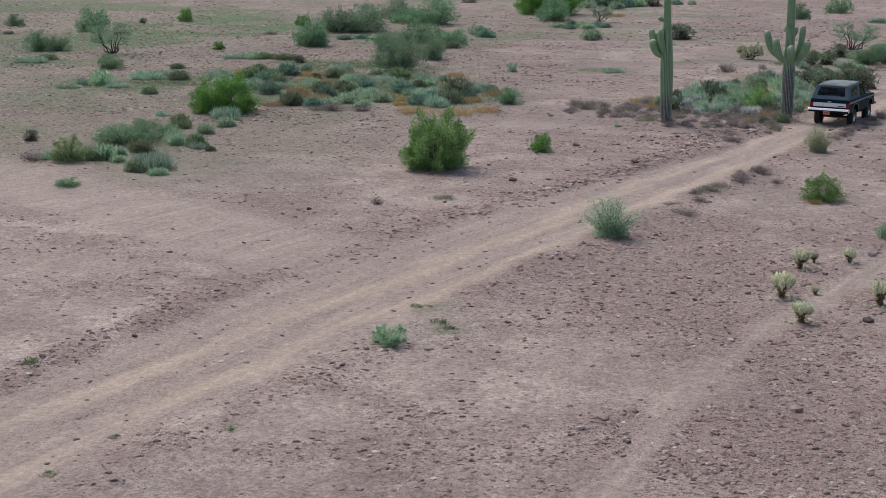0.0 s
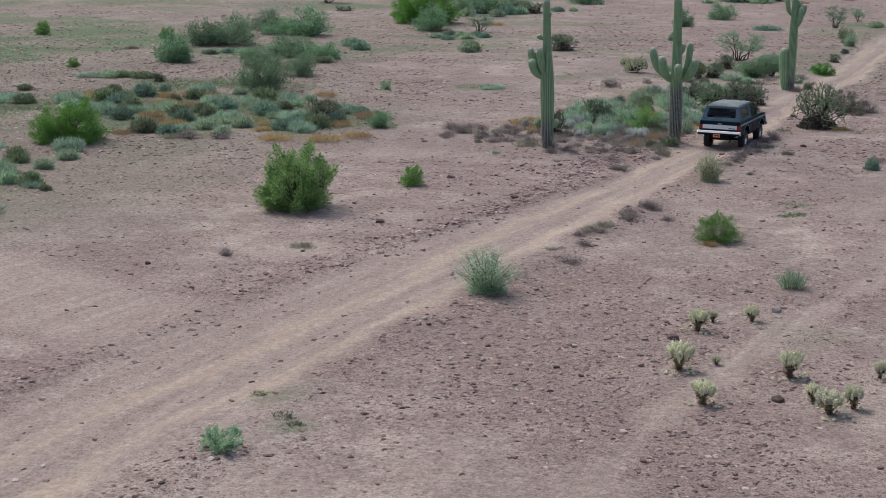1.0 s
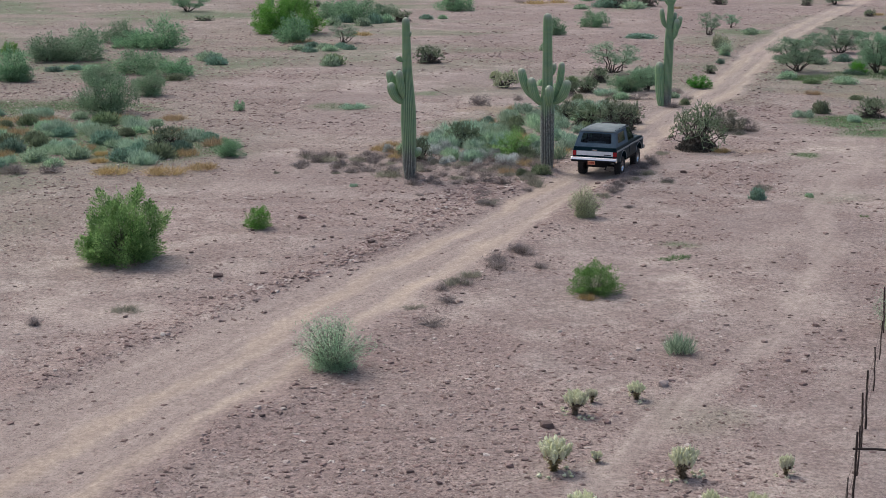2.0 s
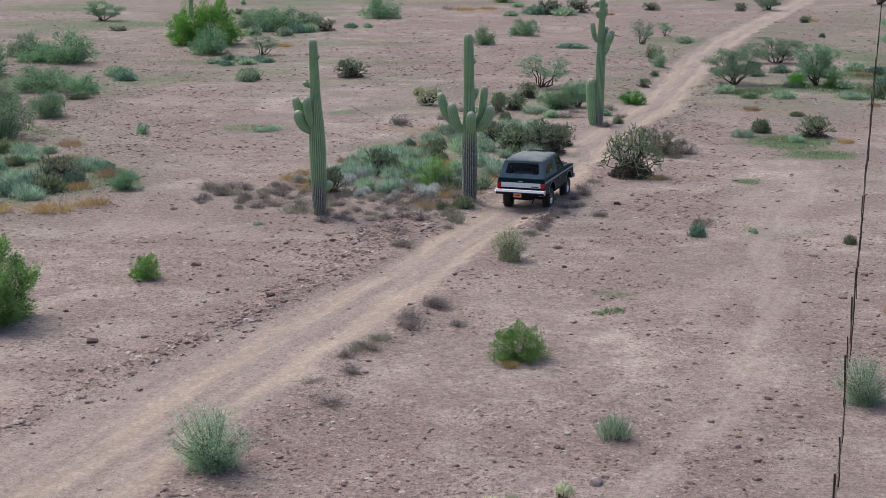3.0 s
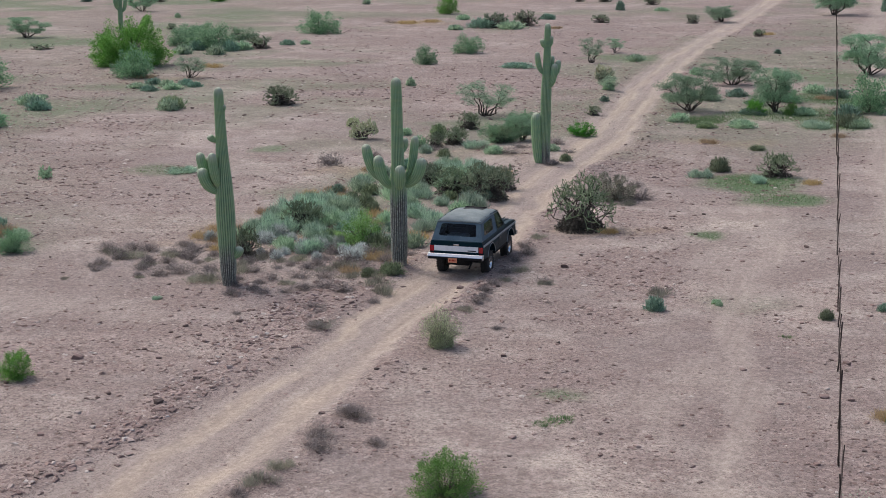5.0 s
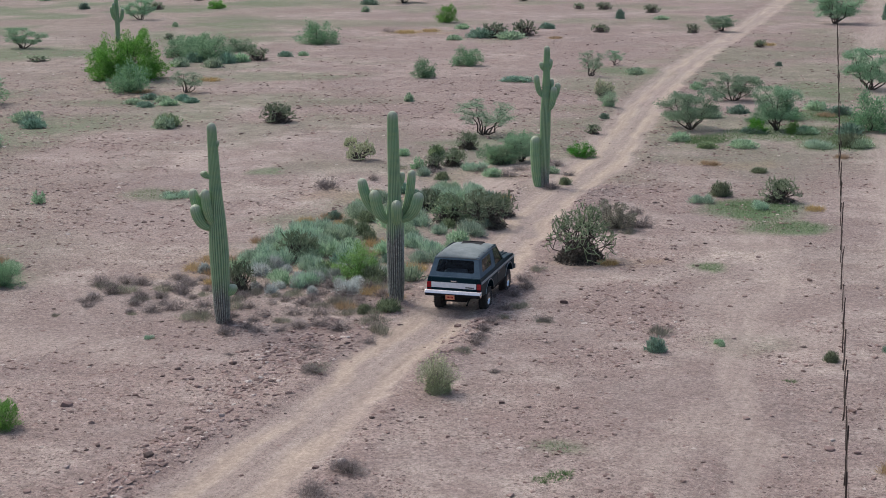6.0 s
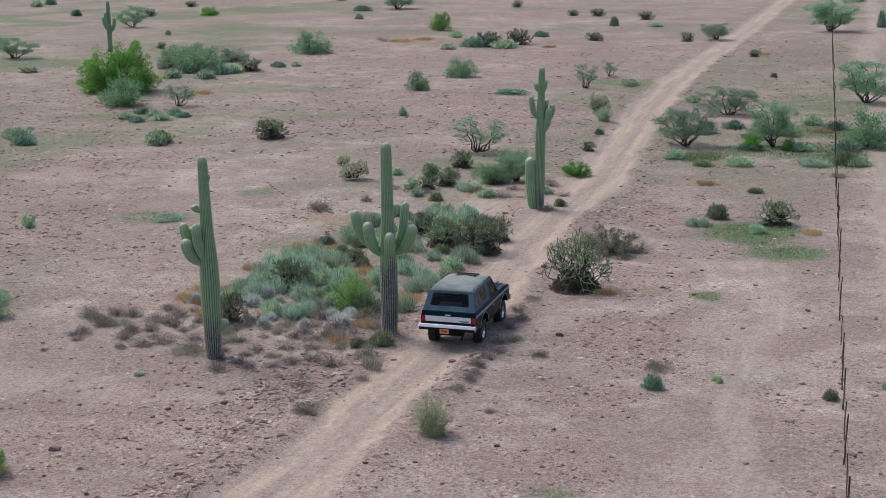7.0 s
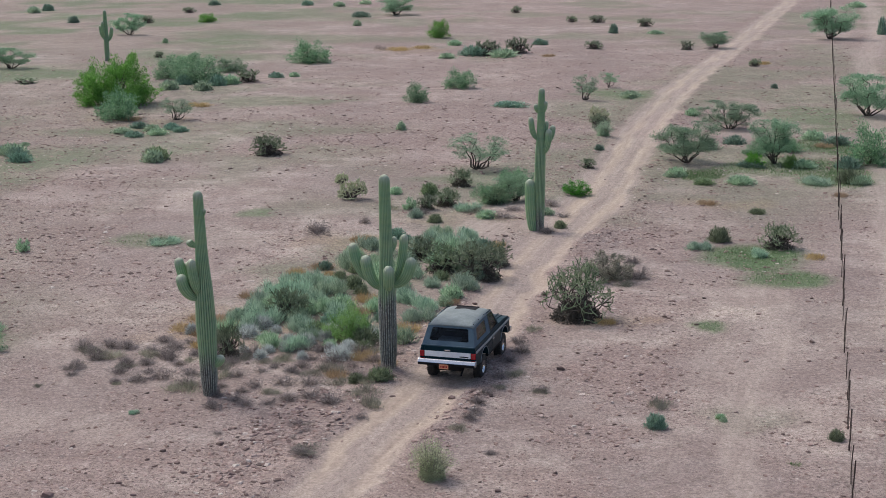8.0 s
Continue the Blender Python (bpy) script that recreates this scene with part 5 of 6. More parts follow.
def saguaro_mat():
    """Waxy green skin with groove shade put into the colour, straw-coloured spine rows on the ribs, paler bands of
    growth and grey bark low down.
    """
    m, t, p = shader("saguaro_skin", 0.55)
    n, f, band = noise_node(t, 3.0), noise_node(t, 14, 5.0, 0.7), noise_node(t, 1.0, 3.0)
    mp = t.nodes.new("ShaderNodeMapping")
    mp.inputs["Scale"].default_value = (0.4, 0.4, 3.2)
    t.links.new(t.nodes.new("ShaderNodeTexCoord").outputs["Object"], mp.inputs[0])
    t.links.new(mp.outputs[0], band.inputs["Vector"])
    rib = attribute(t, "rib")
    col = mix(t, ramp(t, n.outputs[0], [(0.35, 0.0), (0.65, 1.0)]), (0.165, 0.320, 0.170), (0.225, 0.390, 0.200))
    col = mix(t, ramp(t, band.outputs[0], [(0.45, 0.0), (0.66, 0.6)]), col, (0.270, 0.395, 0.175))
    # Groove shade painted in as dark green; the bark mix below repeats it.
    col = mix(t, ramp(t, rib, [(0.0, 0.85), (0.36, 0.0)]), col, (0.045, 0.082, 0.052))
    col = mix(t, ramp(t, rib, [(0.45, 0.0), (1.0, 0.7)]), col, (0.44, 0.51, 0.35))
    col = mix(t, attribute(t, "bark"), col, mix(t, ramp(t, rib, [(0.15, 0.0), (0.8, 1.0)]), (0.045, 0.045, 0.040), mix(t, ramp(t, f.outputs[0], [(0.36, 0.0), (0.62, 1.0)]), (0.13, 0.145, 0.125), (0.46, 0.485, 0.43))))
    col = mix(t, attribute(t, "woolly"), col, (0.42, 0.46, 0.36))
    t.links.new(col, p.inputs["Base Color"])
    bump(t, p, f.outputs[0], 0.3, 0.01)
    return m


M_SAGUARO = saguaro_mat()


def ribbed(name, path, radii, ribs, parent, bark=(0, 0), rows=46, contrast=1.0):
    """A fluted cactus column along a path, rounded at its top. bark: from what height the grey bark gives way to green skin."""
    path, radii = np.asarray(path, float), np.asarray(radii, float)
    s = np.linspace(0, 1, len(path))
    f = np.concatenate([np.linspace(0, 0.93, rows - 8), 0.93 + 0.07 * np.sin(np.linspace(0, np.pi / 2, 9))[1:]])
    for _ in range(2):
        s2 = np.linspace(0, 1, 2 * len(path) - 1)
        path, radii, s = np.column_stack([np.interp(s2, s, path[:, k]) for k in range(3)]), np.interp(s2, s, radii), s2
        path[1:-1] = (path[:-2] + 2 * path[1:-1] + path[2:]) / 4
    C, r = np.column_stack([np.interp(f, s, path[:, k]) for k in range(3)]), np.interp(f, s, radii)
    length = np.linalg.norm(np.diff(path, axis=0), axis=1).sum()
    cap = np.clip((1 - f) * length / (radii[-1] * 1.1), 0, 1)
    r = r * np.sqrt(1 - (1 - cap) ** 2 * 0.97)
    d = np.gradient(C, axis=0)
    d /= np.linalg.norm(d, axis=1)[:, None] + 1e-9
    sides = ribs * 4
    a = np.linspace(0, 2 * np.pi, sides, endpoint=False)
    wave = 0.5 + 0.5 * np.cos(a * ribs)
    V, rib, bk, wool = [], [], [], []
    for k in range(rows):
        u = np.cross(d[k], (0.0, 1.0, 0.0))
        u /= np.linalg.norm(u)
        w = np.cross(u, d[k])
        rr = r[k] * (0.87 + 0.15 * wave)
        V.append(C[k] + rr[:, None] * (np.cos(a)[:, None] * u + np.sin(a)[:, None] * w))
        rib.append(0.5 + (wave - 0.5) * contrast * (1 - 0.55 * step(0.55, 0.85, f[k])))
        hgt = C[k][2] + 0.5 * (wander(a * 3, np.full(sides, C[k][2]), 1.0, 31) - 0.5)
        bk.append(1 - step(bark[0], bark[1] + 1e-3, hgt))
        wool.append(np.full(sides, 0.9 * step(1.0 - 0.34 / max(length, 0.8), 1.0, f[k])))
    faces = [(k * sides + j, k * sides + (j + 1) % sides, (k + 1) * sides + (j + 1) % sides, (k + 1) * sides + j) for k in range(rows - 1) for j in range(sides)]
    faces.append(tuple((rows - 1) * sides + j for j in range(sides)))
    me = bpy.data.meshes.new(name)
    me.from_pydata(np.concatenate(V).tolist(), [], faces)
    me.polygons.foreach_set("use_smooth", [True] * len(me.polygons))
    me.materials.append(M_SAGUARO)
    for key, val in (("rib", rib), ("bark", bk), ("woolly", wool)):
        me.attributes.new(key, "FLOAT", "POINT").data.foreach_set("value", np.concatenate(val).astype(np.float32))
    ob = new(name, me)
    ob.parent = parent
    return ob


def saguaro(x, y, h, lean, profile, arms, bark, label):
    """profile: (height, radius) pairs. arms: root height, tip dx, tip dy, tip height, radius."""
    root = tagged(new("saguaro"), label, "cactus", "saguaros")
    root.matrix_world = Matrix.Translation(at_ground(x, y, 0.05))
    z = np.linspace(0, h, 12)
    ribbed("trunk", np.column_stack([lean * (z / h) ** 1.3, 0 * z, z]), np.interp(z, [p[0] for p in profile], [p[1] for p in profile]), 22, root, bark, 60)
    for z0, dx, dy, z1, r in arms:
        bx = lean * (max(z0, 0) / h) ** 1.3
        drop = min(0.3 * math.hypot(dx - bx, dy), 0.25)
        ox, oy = dx - bx, dy
        dz = z1 - z0
        path = [(bx + 0.1 * ox, 0.1 * oy, z0 - 0.02), (bx + 0.48 * ox, 0.48 * oy, z0 - drop * 0.1 + 0.07 * dz), (bx + 0.72 * ox, 0.72 * oy, z0 + 0.25 * dz), (bx + 0.86 * ox, 0.86 * oy, z0 + 0.48 * dz), (bx + 0.95 * ox, 0.95 * oy, z0 + 0.76 * dz), (dx, dy, z1)]
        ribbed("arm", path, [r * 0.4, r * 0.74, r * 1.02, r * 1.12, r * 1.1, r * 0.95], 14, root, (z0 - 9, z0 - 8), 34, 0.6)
    return root


saguaro(-7.26, 45.95, 6.5, -0.13, [(0, 0.20), (0.6, 0.26), (2.4, 0.31), (3.3, 0.28), (4.4, 0.19), (6.6, 0.145)],
        [(3.15, -0.72, -0.22, 3.95, 0.165), (3.4, -0.82, 0.1, 4.4, 0.14), (3.3, -0.36, -0.34, 4.45, 0.135), (3.6, -0.55, 0.25, 4.25, 0.115), (4.8, -0.46, -0.05, 4.98, 0.10), (5.7, 0.06, -0.05, 5.95, 0.055), (1.0, 0.40, -0.05, 1.34, 0.14)],
        (0.7, 1.7), "tall ribbed green saguaro with arms clustered on one side")
saguaro(-1.78, 48.5, 6.45, -0.06, [(0, 0.23), (0.5, 0.275), (2.5, 0.29), (3.1, 0.26), (3.6, 0.21), (5.6, 0.19), (6.6, 0.17)],
        [(2.9, -1.12, 0.12, 4.2, 0.155), (2.75, -0.70, -0.15, 3.85, 0.17), (2.7, 0.06, -0.40, 3.55, 0.165), (2.8, 0.80, -0.1, 3.75, 0.17), (2.9, 0.56, 0.25, 4.45, 0.13), (3.9, 0.24, 0.15, 4.4, 0.10)],
        (2.1, 2.9), "tall saguaro with five upraised arms and a grey barky trunk")
saguaro(4.56, 70.5, 6.75, 0.08, [(0, 0.22), (1.0, 0.25), (3.6, 0.25), (4.6, 0.19), (6.75, 0.14)],
        [(-0.35, -0.45, -0.05, 2.5, 0.23), (4.35, -0.42, 0.0, 5.4, 0.12), (3.7, 0.42, -0.15, 4.85, 0.15), (4.1, 0.62, 0.1, 5.0, 0.13), (4.4, 0.32, 0.2, 5.2, 0.11), (5.6, -0.2, 0.05, 6.0, 0.095), (5.6, 0.26, -0.05, 6.15, 0.095)],
        (0.3, 1.5), "tall saguaro with short high arms and a thick low stem")
saguaro(-33.8, 155, 5.2, -0.05, [(0, 0.24), (2.5, 0.26), (5.2, 0.16)],
        [(2.3, -0.55, 0, 3.7, 0.17), (2.1, 0.6, 0, 3.5, 0.17), (2.6, -0.25, -0.4, 4.1, 0.15)], (0.1, 0.6), "distant dark green saguaro with three upright arms")

# ---- fence ----


def build_fence():
    fence = tagged(new("fence"), "old wire fence on rough thin dark posts", "fence")
    y, k, tops = 9.0, 0, []
    metal = []
    for r, h in ((0.017, 1.30), (0.014, 1.22), (0.021, 1.42)):
        s = Shape()
        z = np.linspace(-0.25, h, 7)
        s.tube(np.column_stack([RNG.normal(0, 0.006, 7), RNG.normal(0, 0.006, 7), z]), r * RNG.uniform(0.85, 1.15, 7), 6)
        metal.append(s.mesh("post", M_POST))
    while y < 248:
        x = fence_x(y) + RNG.normal(0, 0.015)
        ob = new("post", metal[k % 3 if k % 4 else 2])
        ob.parent = fence
        ob.matrix_world = Matrix.Translation(at_ground(x, y, 0.0)) @ pose(0, 0, RNG.uniform(-0.3, 0.05), RNG.normal(0, 2.2), RNG.normal(0, 1.1), 0) @ pose(0, 0, 0, 0, 0, RNG.uniform(0, 360))
        tops.append((x, y))
        k += 1
        y += RNG.uniform(1.2, 3.0)
    for z in (0.4, 0.75, 1.1):
        s = Shape()
        path = []
        for (x0, y0), (x1, y1) in zip(tops, tops[1:]):
            path += [(x0, y0, float(land(x0, y0)) + z), ((x0 + x1) / 2, (y0 + y1) / 2, float(land(x0, y0)) + z - 0.05)]
        s.tube(path, [0.004] * len(path), 4)
        piece("wire", s, M_WIRE, fence)
    s = Shape()
    s.tube([(-0.42, 0, 0), (0.0, 0.01, 0.0), (0.42, 0, -0.02)], [0.022, 0.025, 0.02], 6)
    bar = piece("crossbar", s, M_POST, fence)
    bar.matrix_world = Matrix.Translation((4.68, 12.98, 0.9))


build_fence()

# ---- truck ----


def paint_mat():
    m, t, p = shader("dark_green_paint", 0.28)
    n, d = noise_node(t, 2.5), noise_node(t, 40, 5.0)
    col = mix(t, n.outputs[0], (0.002, 0.018, 0.027), (0.004, 0.027, 0.038))
    col = mix(t, ramp(t, d.outputs[0], [(0.6, 0.0), (0.85, 0.06)]), col, (0.16, 0.13, 0.11))
    t.links.new(col, p.inputs["Base Color"])
    t.links.new(ramp(t, d.outputs[0], [(0.4, 0.36), (0.8, 0.5)]), p.inputs["Roughness"])
    p.inputs["Specular IOR Level"].default_value = 0.08
    return m


def glass_mat():
    m, t, p = shader("smoked_glass", 0.05)
    p.inputs["Base Color"].default_value = (0.24, 0.29, 0.32, 1)
    p.inputs["Transmission Weight"].default_value = 1.0
    p.inputs["IOR"].default_value = 1.3
    return m


M_PAINT, M_GLASS = paint_mat(), glass_mat()
M_CANVAS = plain_mat("grey_canvas", (0.052, 0.098, 0.138), (0.078, 0.130, 0.172), 4.0, 0.75, relief=0.35, depth=0.006)
# Roof cloth is a paler tone than the sides and back.
M_ROOF = plain_mat("pale_canvas", (0.165, 0.200, 0.205), (0.225, 0.262, 0.262), 2.2, 0.8, relief=0.35, depth=0.006)
M_CHROME = plain_mat("chrome", (0.62, 0.64, 0.66), (0.74, 0.75, 0.76), 5.0, 0.16, 1.0, relief=0)
M_SILVER = plain_mat("brushed_silver", (0.74, 0.77, 0.80), (0.84, 0.86, 0.88), 9.0, 0.3, 0.0, relief=0.1)
M_STRIPE = plain_mat("dull_silver_stripe", (0.24, 0.27, 0.29), (0.32, 0.35, 0.37), 9.0, 0.4, 0.2, relief=0.1)
M_RUBBER = plain_mat("tyre_rubber", (0.018, 0.017, 0.017), (0.04, 0.036, 0.034), 14.0, 0.85, relief=0.4)
M_BLACK = plain_mat("black_plastic", (0.007, 0.007, 0.008), (0.015, 0.015, 0.017), 10.0, 0.65, relief=0.1)
M_BLACK.node_tree.nodes["Principled BSDF"].inputs["Specular IOR Level"].default_value = 0.12
M_RED = plain_mat("red_lens", (0.30, 0.006, 0.012), (0.40, 0.012, 0.02), 12.0, 0.25, relief=0)
M_PLATE = plain_mat("orange_plate", (0.62, 0.22, 0.12), (0.70, 0.30, 0.17), 12.0, 0.5, relief=0)
M_SEAT = plain_mat("grey_seat_cloth", (0.07, 0.068, 0.065), (0.14, 0.13, 0.125), 10.0, 0.9)


def slab(x0, y0, z0, x1, y1, z1, soft=0.01):
    bm = bmesh.new()
    bmesh.ops.create_cube(bm, size=1)
    for v in bm.verts:
        v.co = ((x0 + x1) / 2 + v.co.x * (x1 - x0), (y0 + y1) / 2 + v.co.y * (y1 - y0), (z0 + z1) / 2 + v.co.z * (z1 - z0))
    if soft:
        bmesh.ops.bevel(bm, geom=bm.edges[:], offset=soft, segments=2, affect="EDGES", profile=0.5)
    return bm


def profile_solid(outline, half, soft=0.02, tuck=0.0):
    """A side view (y, z) drawn out across the truck; tuck narrows it towards its top."""
    bm = bmesh.new()
    z0, z1 = min(p[1] for p in outline), max(p[1] for p in outline)
    ring = []
    for s in (-1, 1):
        ring.append([bm.verts.new((s * (half - tuck * max(0, (z - z0) / (z1 - z0) - 0.45)), y, z)) for y, z in outline])
    n = len(outline)
    bm.faces.new(ring[0])
    bm.faces.new(ring[1][::-1])
    for i in range(n):
        bm.faces.new((ring[0][i], ring[1][i], ring[1][(i + 1) % n], ring[0][(i + 1) % n]))
    bmesh.ops.recalc_face_normals(bm, faces=bm.faces[:])
    if soft:
        sharp = [e for e in bm.edges if len(e.link_faces) == 2 and e.calc_face_angle(0) > 0.5]
        bmesh.ops.bevel(bm, geom=sharp, offset=soft, segments=2, affect="EDGES", profile=0.5)
    return bm


def lathe(ring, axis_x, sides=32):
    """Spin (x offset, radius) pairs round the axle."""
    bm = bmesh.new()
    rows = [[bm.verts.new((axis_x + x, r * math.cos(2 * math.pi * k / sides), r * math.sin(2 * math.pi * k / sides))) for k in range(sides)] for x, r in ring]
    for a, b in zip(rows, rows[1:]):
        for k in range(sides):
            bm.faces.new((a[k], a[(k + 1) % sides], b[(k + 1) % sides], b[k]))
    bmesh.ops.recalc_face_normals(bm, faces=bm.faces[:])
    return bm


def quad_point(q, u, v):
    a, b, c, d = (Vector(p) for p in q)
    return (a * (1 - u) + b * u) * (1 - v) + (d * (1 - u) + c * u) * v


def framed(q, hole, thick=0.02):
    """A slab on four corners with a window cut through it; hole: u0, v0, u1, v1."""
    bm = bmesh.new()
    n = (Vector(q[1]) - Vector(q[0])).cross(Vector(q[3]) - Vector(q[0])).normalized() * thick
    u0, v0, u1, v1 = hole
    cut = 0.07
    inner = [(u0 + cut * (u1 - u0), v0), (u1 - cut * (u1 - u0) * 0.6, v0), (u1, v0 + cut * (v1 - v0)), (u1, v1 - cut * (v1 - v0)), (u1 - cut * (u1 - u0) * 0.6, v1), (u0 + cut * (u1 - u0) * 0.6, v1), (u0, v1 - cut * (v1 - v0)), (u0, v0 + cut * (v1 - v0))]
    outer = [(u0, 0), (u1, 0), (1, v0), (1, v1), (u1, 1), (u0, 1), (0, v1), (0, v0)]
    corner = {1: (1, 0), 3: (1, 1), 5: (0, 1), 7: (0, 0)}
    rows = []
    for s in (0, 1):
        rows.append(([bm.verts.new(quad_point(q, *p) - n * s) for p in inner], [bm.verts.new(quad_point(q, *p) - n * s) for p in outer], {k: bm.verts.new(quad_point(q, *p) - n * s) for k, p in corner.items()}))
    for i in range(8):
        j = (i + 1) % 8
        for s in (0, 1):
            I, O, K = rows[s]
            f = [O[i], K[i], O[j], I[j], I[i]] if i in K else [O[i], O[j], I[j], I[i]]
            bm.faces.new(f if s == 0 else f[::-1])
        bm.faces.new((rows[0][0][i], rows[0][0][j], rows[1][0][j], rows[1][0][i]))
    for i in range(8):
        j = (i + 1) % 8
        A = [rows[s][1][i] for s in (0, 1)]
        B = [rows[s][1][j] for s in (0, 1)]
        if i in corner:
            K = [rows[s][2][i] for s in (0, 1)]
            bm.faces.new((A[0], A[1], K[1], K[0]))
            bm.faces.new((K[0], K[1], B[1], B[0]))
        else:
            bm.faces.new((A[0], A[1], B[1], B[0]))
    bmesh.ops.recalc_face_normals(bm, faces=bm.faces[:])
    pane = bmesh.new()
    for s in (0.3, 0.6):
        pane.faces.new([pane.verts.new(quad_point(q, *p) - n * s) for p in inner])
    a, b = list(pane.verts)[:8], list(pane.verts)[8:]
    for i in range(8):
        pane.faces.new((a[i], a[(i + 1) % 8], b[(i + 1) % 8], b[i]))
    bmesh.ops.recalc_face_normals(pane, faces=pane.faces[:])
    return bm, pane


def arch(cy, cz, r, lo, n=12):
    """The wheel opening's rim from front to back, seen from the side."""
    a0 = math.asin((lo - cz) / r)
    return [(cy + r * math.cos(a), cz + r * math.sin(a)) for a in np.linspace(a0, math.pi - a0, n)]


def build_truck():
    truck = tagged(new("truck"), "dark green lifted two-door truck with a grey canvas top", "truck")
    low, belt = 0.72, 1.36
    front, rear = arch(1.35, 0.56, 0.55, low), arch(-1.35, 0.56, 0.55, low)
    outline = [(-2.44, 0.80), (-2.47, 1.08), (-2.47, belt), (0.72, belt), (0.80, 1.38), (1.5, 1.365), (2.10, 1.30), (2.17, 1.23), (2.19, 0.76), (2.12, low)] + front + rear + [(-2.2, low)]
    body = part("body", profile_solid(outline, 0.98, 0.022, 0.10), M_PAINT, truck)
    # the bonnet's raised middle and its two long creases
    part("bonnet", profile_solid([(0.74, 1.35), (0.84, 1.405), (1.5, 1.395), (2.06, 1.335), (2.10, 1.29), (0.74, 1.29)], 0.72, 0.02), M_PAINT, truck)
    for s in (-1, 1):
        part("bonnet_ridge", slab(s * 0.60 - 0.02, 0.9, 1.385, s * 0.60 + 0.02, 1.95, 1.413, 0.008), M_PAINT, body)
        x = s * 0.972
        door = part("door", slab(x - 0.012, -0.36, 0.76, x + 0.012, 0.74, 1.20, 0.008), M_PAINT, truck)
        part("handle", slab(x + s * 0.012 - 0.012, -0.28, 1.09, x + s * 0.012 + 0.012, -0.12, 1.12, 0.005), M_CHROME, door, "chrome door handle")
        for y0, y1 in ((-2.43, -0.37), (-0.355, 0.735), (0.75, 2.14)):
            part("side_stripe", slab(x - 0.020, y0, 1.185, x - s * 0.006 + 0.016, y1, 1.24, 0.006), M_STRIPE, truck, "silver side stripe")
            part("side_trim", slab(x - 0.014, y0, 1.168, x + 0.014, y1, 1.18, 0.003), M_STRIPE, truck, "thin chrome trim line")
        for c in (-1.35, 1.35):
            trim = Shape()
            pts = [(s * 0.98, y, z) for y, z in arch(c, 0.56, 0.56, low, 18)]
            trim.tube(pts, [0.013] * 18, 5)
            piece("arch_trim", trim, M_STRIPE, truck, "bright wheel arch trim")
        part("sill", slab(s * 0.90 - 0.05, -0.80, 0.62, s * 0.90 + 0.05, 0.80, 0.71, 0.015), M_BLACK, truck)
        part("tail_light", slab(s * 0.885 - 0.075, -2.505, 0.98, s * 0.885 + 0.075, -2.44, 1.18, 0.012), M_RED, truck, "red tail light")
    gate = part("tailgate", slab(-0.80, -2.495, 0.86, 0.80, -2.455, 1.35, 0.015), M_PAINT, truck)
    part("panel", slab(-0.795, -2.512, 1.0, 0.795, -2.49, 1.19, 0.008), M_SILVER, gate, "silver tailgate panel")
    part("latch", slab(-0.10, -2.515, 1.215, 0.10, -2.485, 1.265, 0.01), M_CHROME, gate, "chrome tailgate latch")
    part("badge", slab(0.42, -2.516, 1.03, 0.72, -2.508, 1.065, 0), M_BLACK, gate, "dark badge bar")
    bump_rear = part("bumper", profile_solid([(-2.66, 0.76), (-2.69, 0.83), (-2.60, 0.93), (-2.50, 0.95), (-2.48, 0.74), (-2.62, 0.735)], 1.0, 0.02), M_CHROME, truck, "chrome rear bumper")
    # Black slab stands in for the dark reflection on the chrome's lower half.
    part("bumper_strip", slab(-0.97, -2.695, 0.745, 0.97, -2.66, 0.832, 0.004), M_BLACK, bump_rear)
    part("bumper", profile_solid([(2.20, 0.70), (2.22, 0.87), (2.36, 0.85), (2.38, 0.74), (2.34, 0.69)], 1.0, 0.02), M_CHROME, truck, "chrome front bumper")
    plate = part("number_plate", slab(-0.24, -2.70, 0.64, 0.08, -2.684, 0.80, 0.004), M_PLATE, truck, "orange number plate")
    for k in range(5):
        part("bar", slab(-0.19 + k * 0.048, -2.706, 0.69, -0.16 + k * 0.048, -2.699, 0.75, 0), M_RED, plate)
    part("chassis", slab(-0.42, -2.35, 0.48, 0.42, 2.0, 0.70, 0.03), M_BLACK, truck)
    for y in (-1.35, 1.35):
        ax = Shape()
        ax.tube([(-0.75, y, 0.42), (0.75, y, 0.42)], [0.045, 0.045], 10)
        piece("axle", ax, M_BLACK, truck)
    ex = Shape()
    ex.tube([(0.35, -1.6, 0.5), (0.45, -2.3, 0.47), (0.5, -2.62, 0.45)], [0.03, 0.03, 0.03], 8)
    piece("exhaust_pipe", ex, M_BLACK, truck)
    for s in (-1, 1):
        for y in (-1.35, 1.35):
            wheel = new("wheel")
            wheel.parent = truck
            wheel.location = (s * 0.81, y, 0.42)
            tyre = [(-0.13, 0.21), (-0.14, 0.30), (-0.135, 0.36), (-0.115, 0.405), (-0.06, 0.42), (0.06, 0.42), (0.115, 0.405), (0.135, 0.36), (0.14, 0.30), (0.13, 0.21)]
            ty = part("tyre", lathe(tyre, 0, 36), M_RUBBER, wheel, smooth=True)
            lugs = Shape()
            for k in range(36):
                a = 2 * math.pi * k / 36
                o = np.array([0.0, math.cos(a), math.sin(a)])
                w = np.array([0.0, -math.sin(a), math.cos(a)])
                for side in (-0.075, 0.075):
                    c = o * 0.42 + np.array([side, 0, 0]) + w * (0.012 if side > 0 else -0.012)
                    corners = [c + np.array([i * 0.055, 0, 0]) + w * j * 0.022 + o * l * 0.012 for i in (-1, 1) for j in (-1, 1) for l in (-1, 1)]
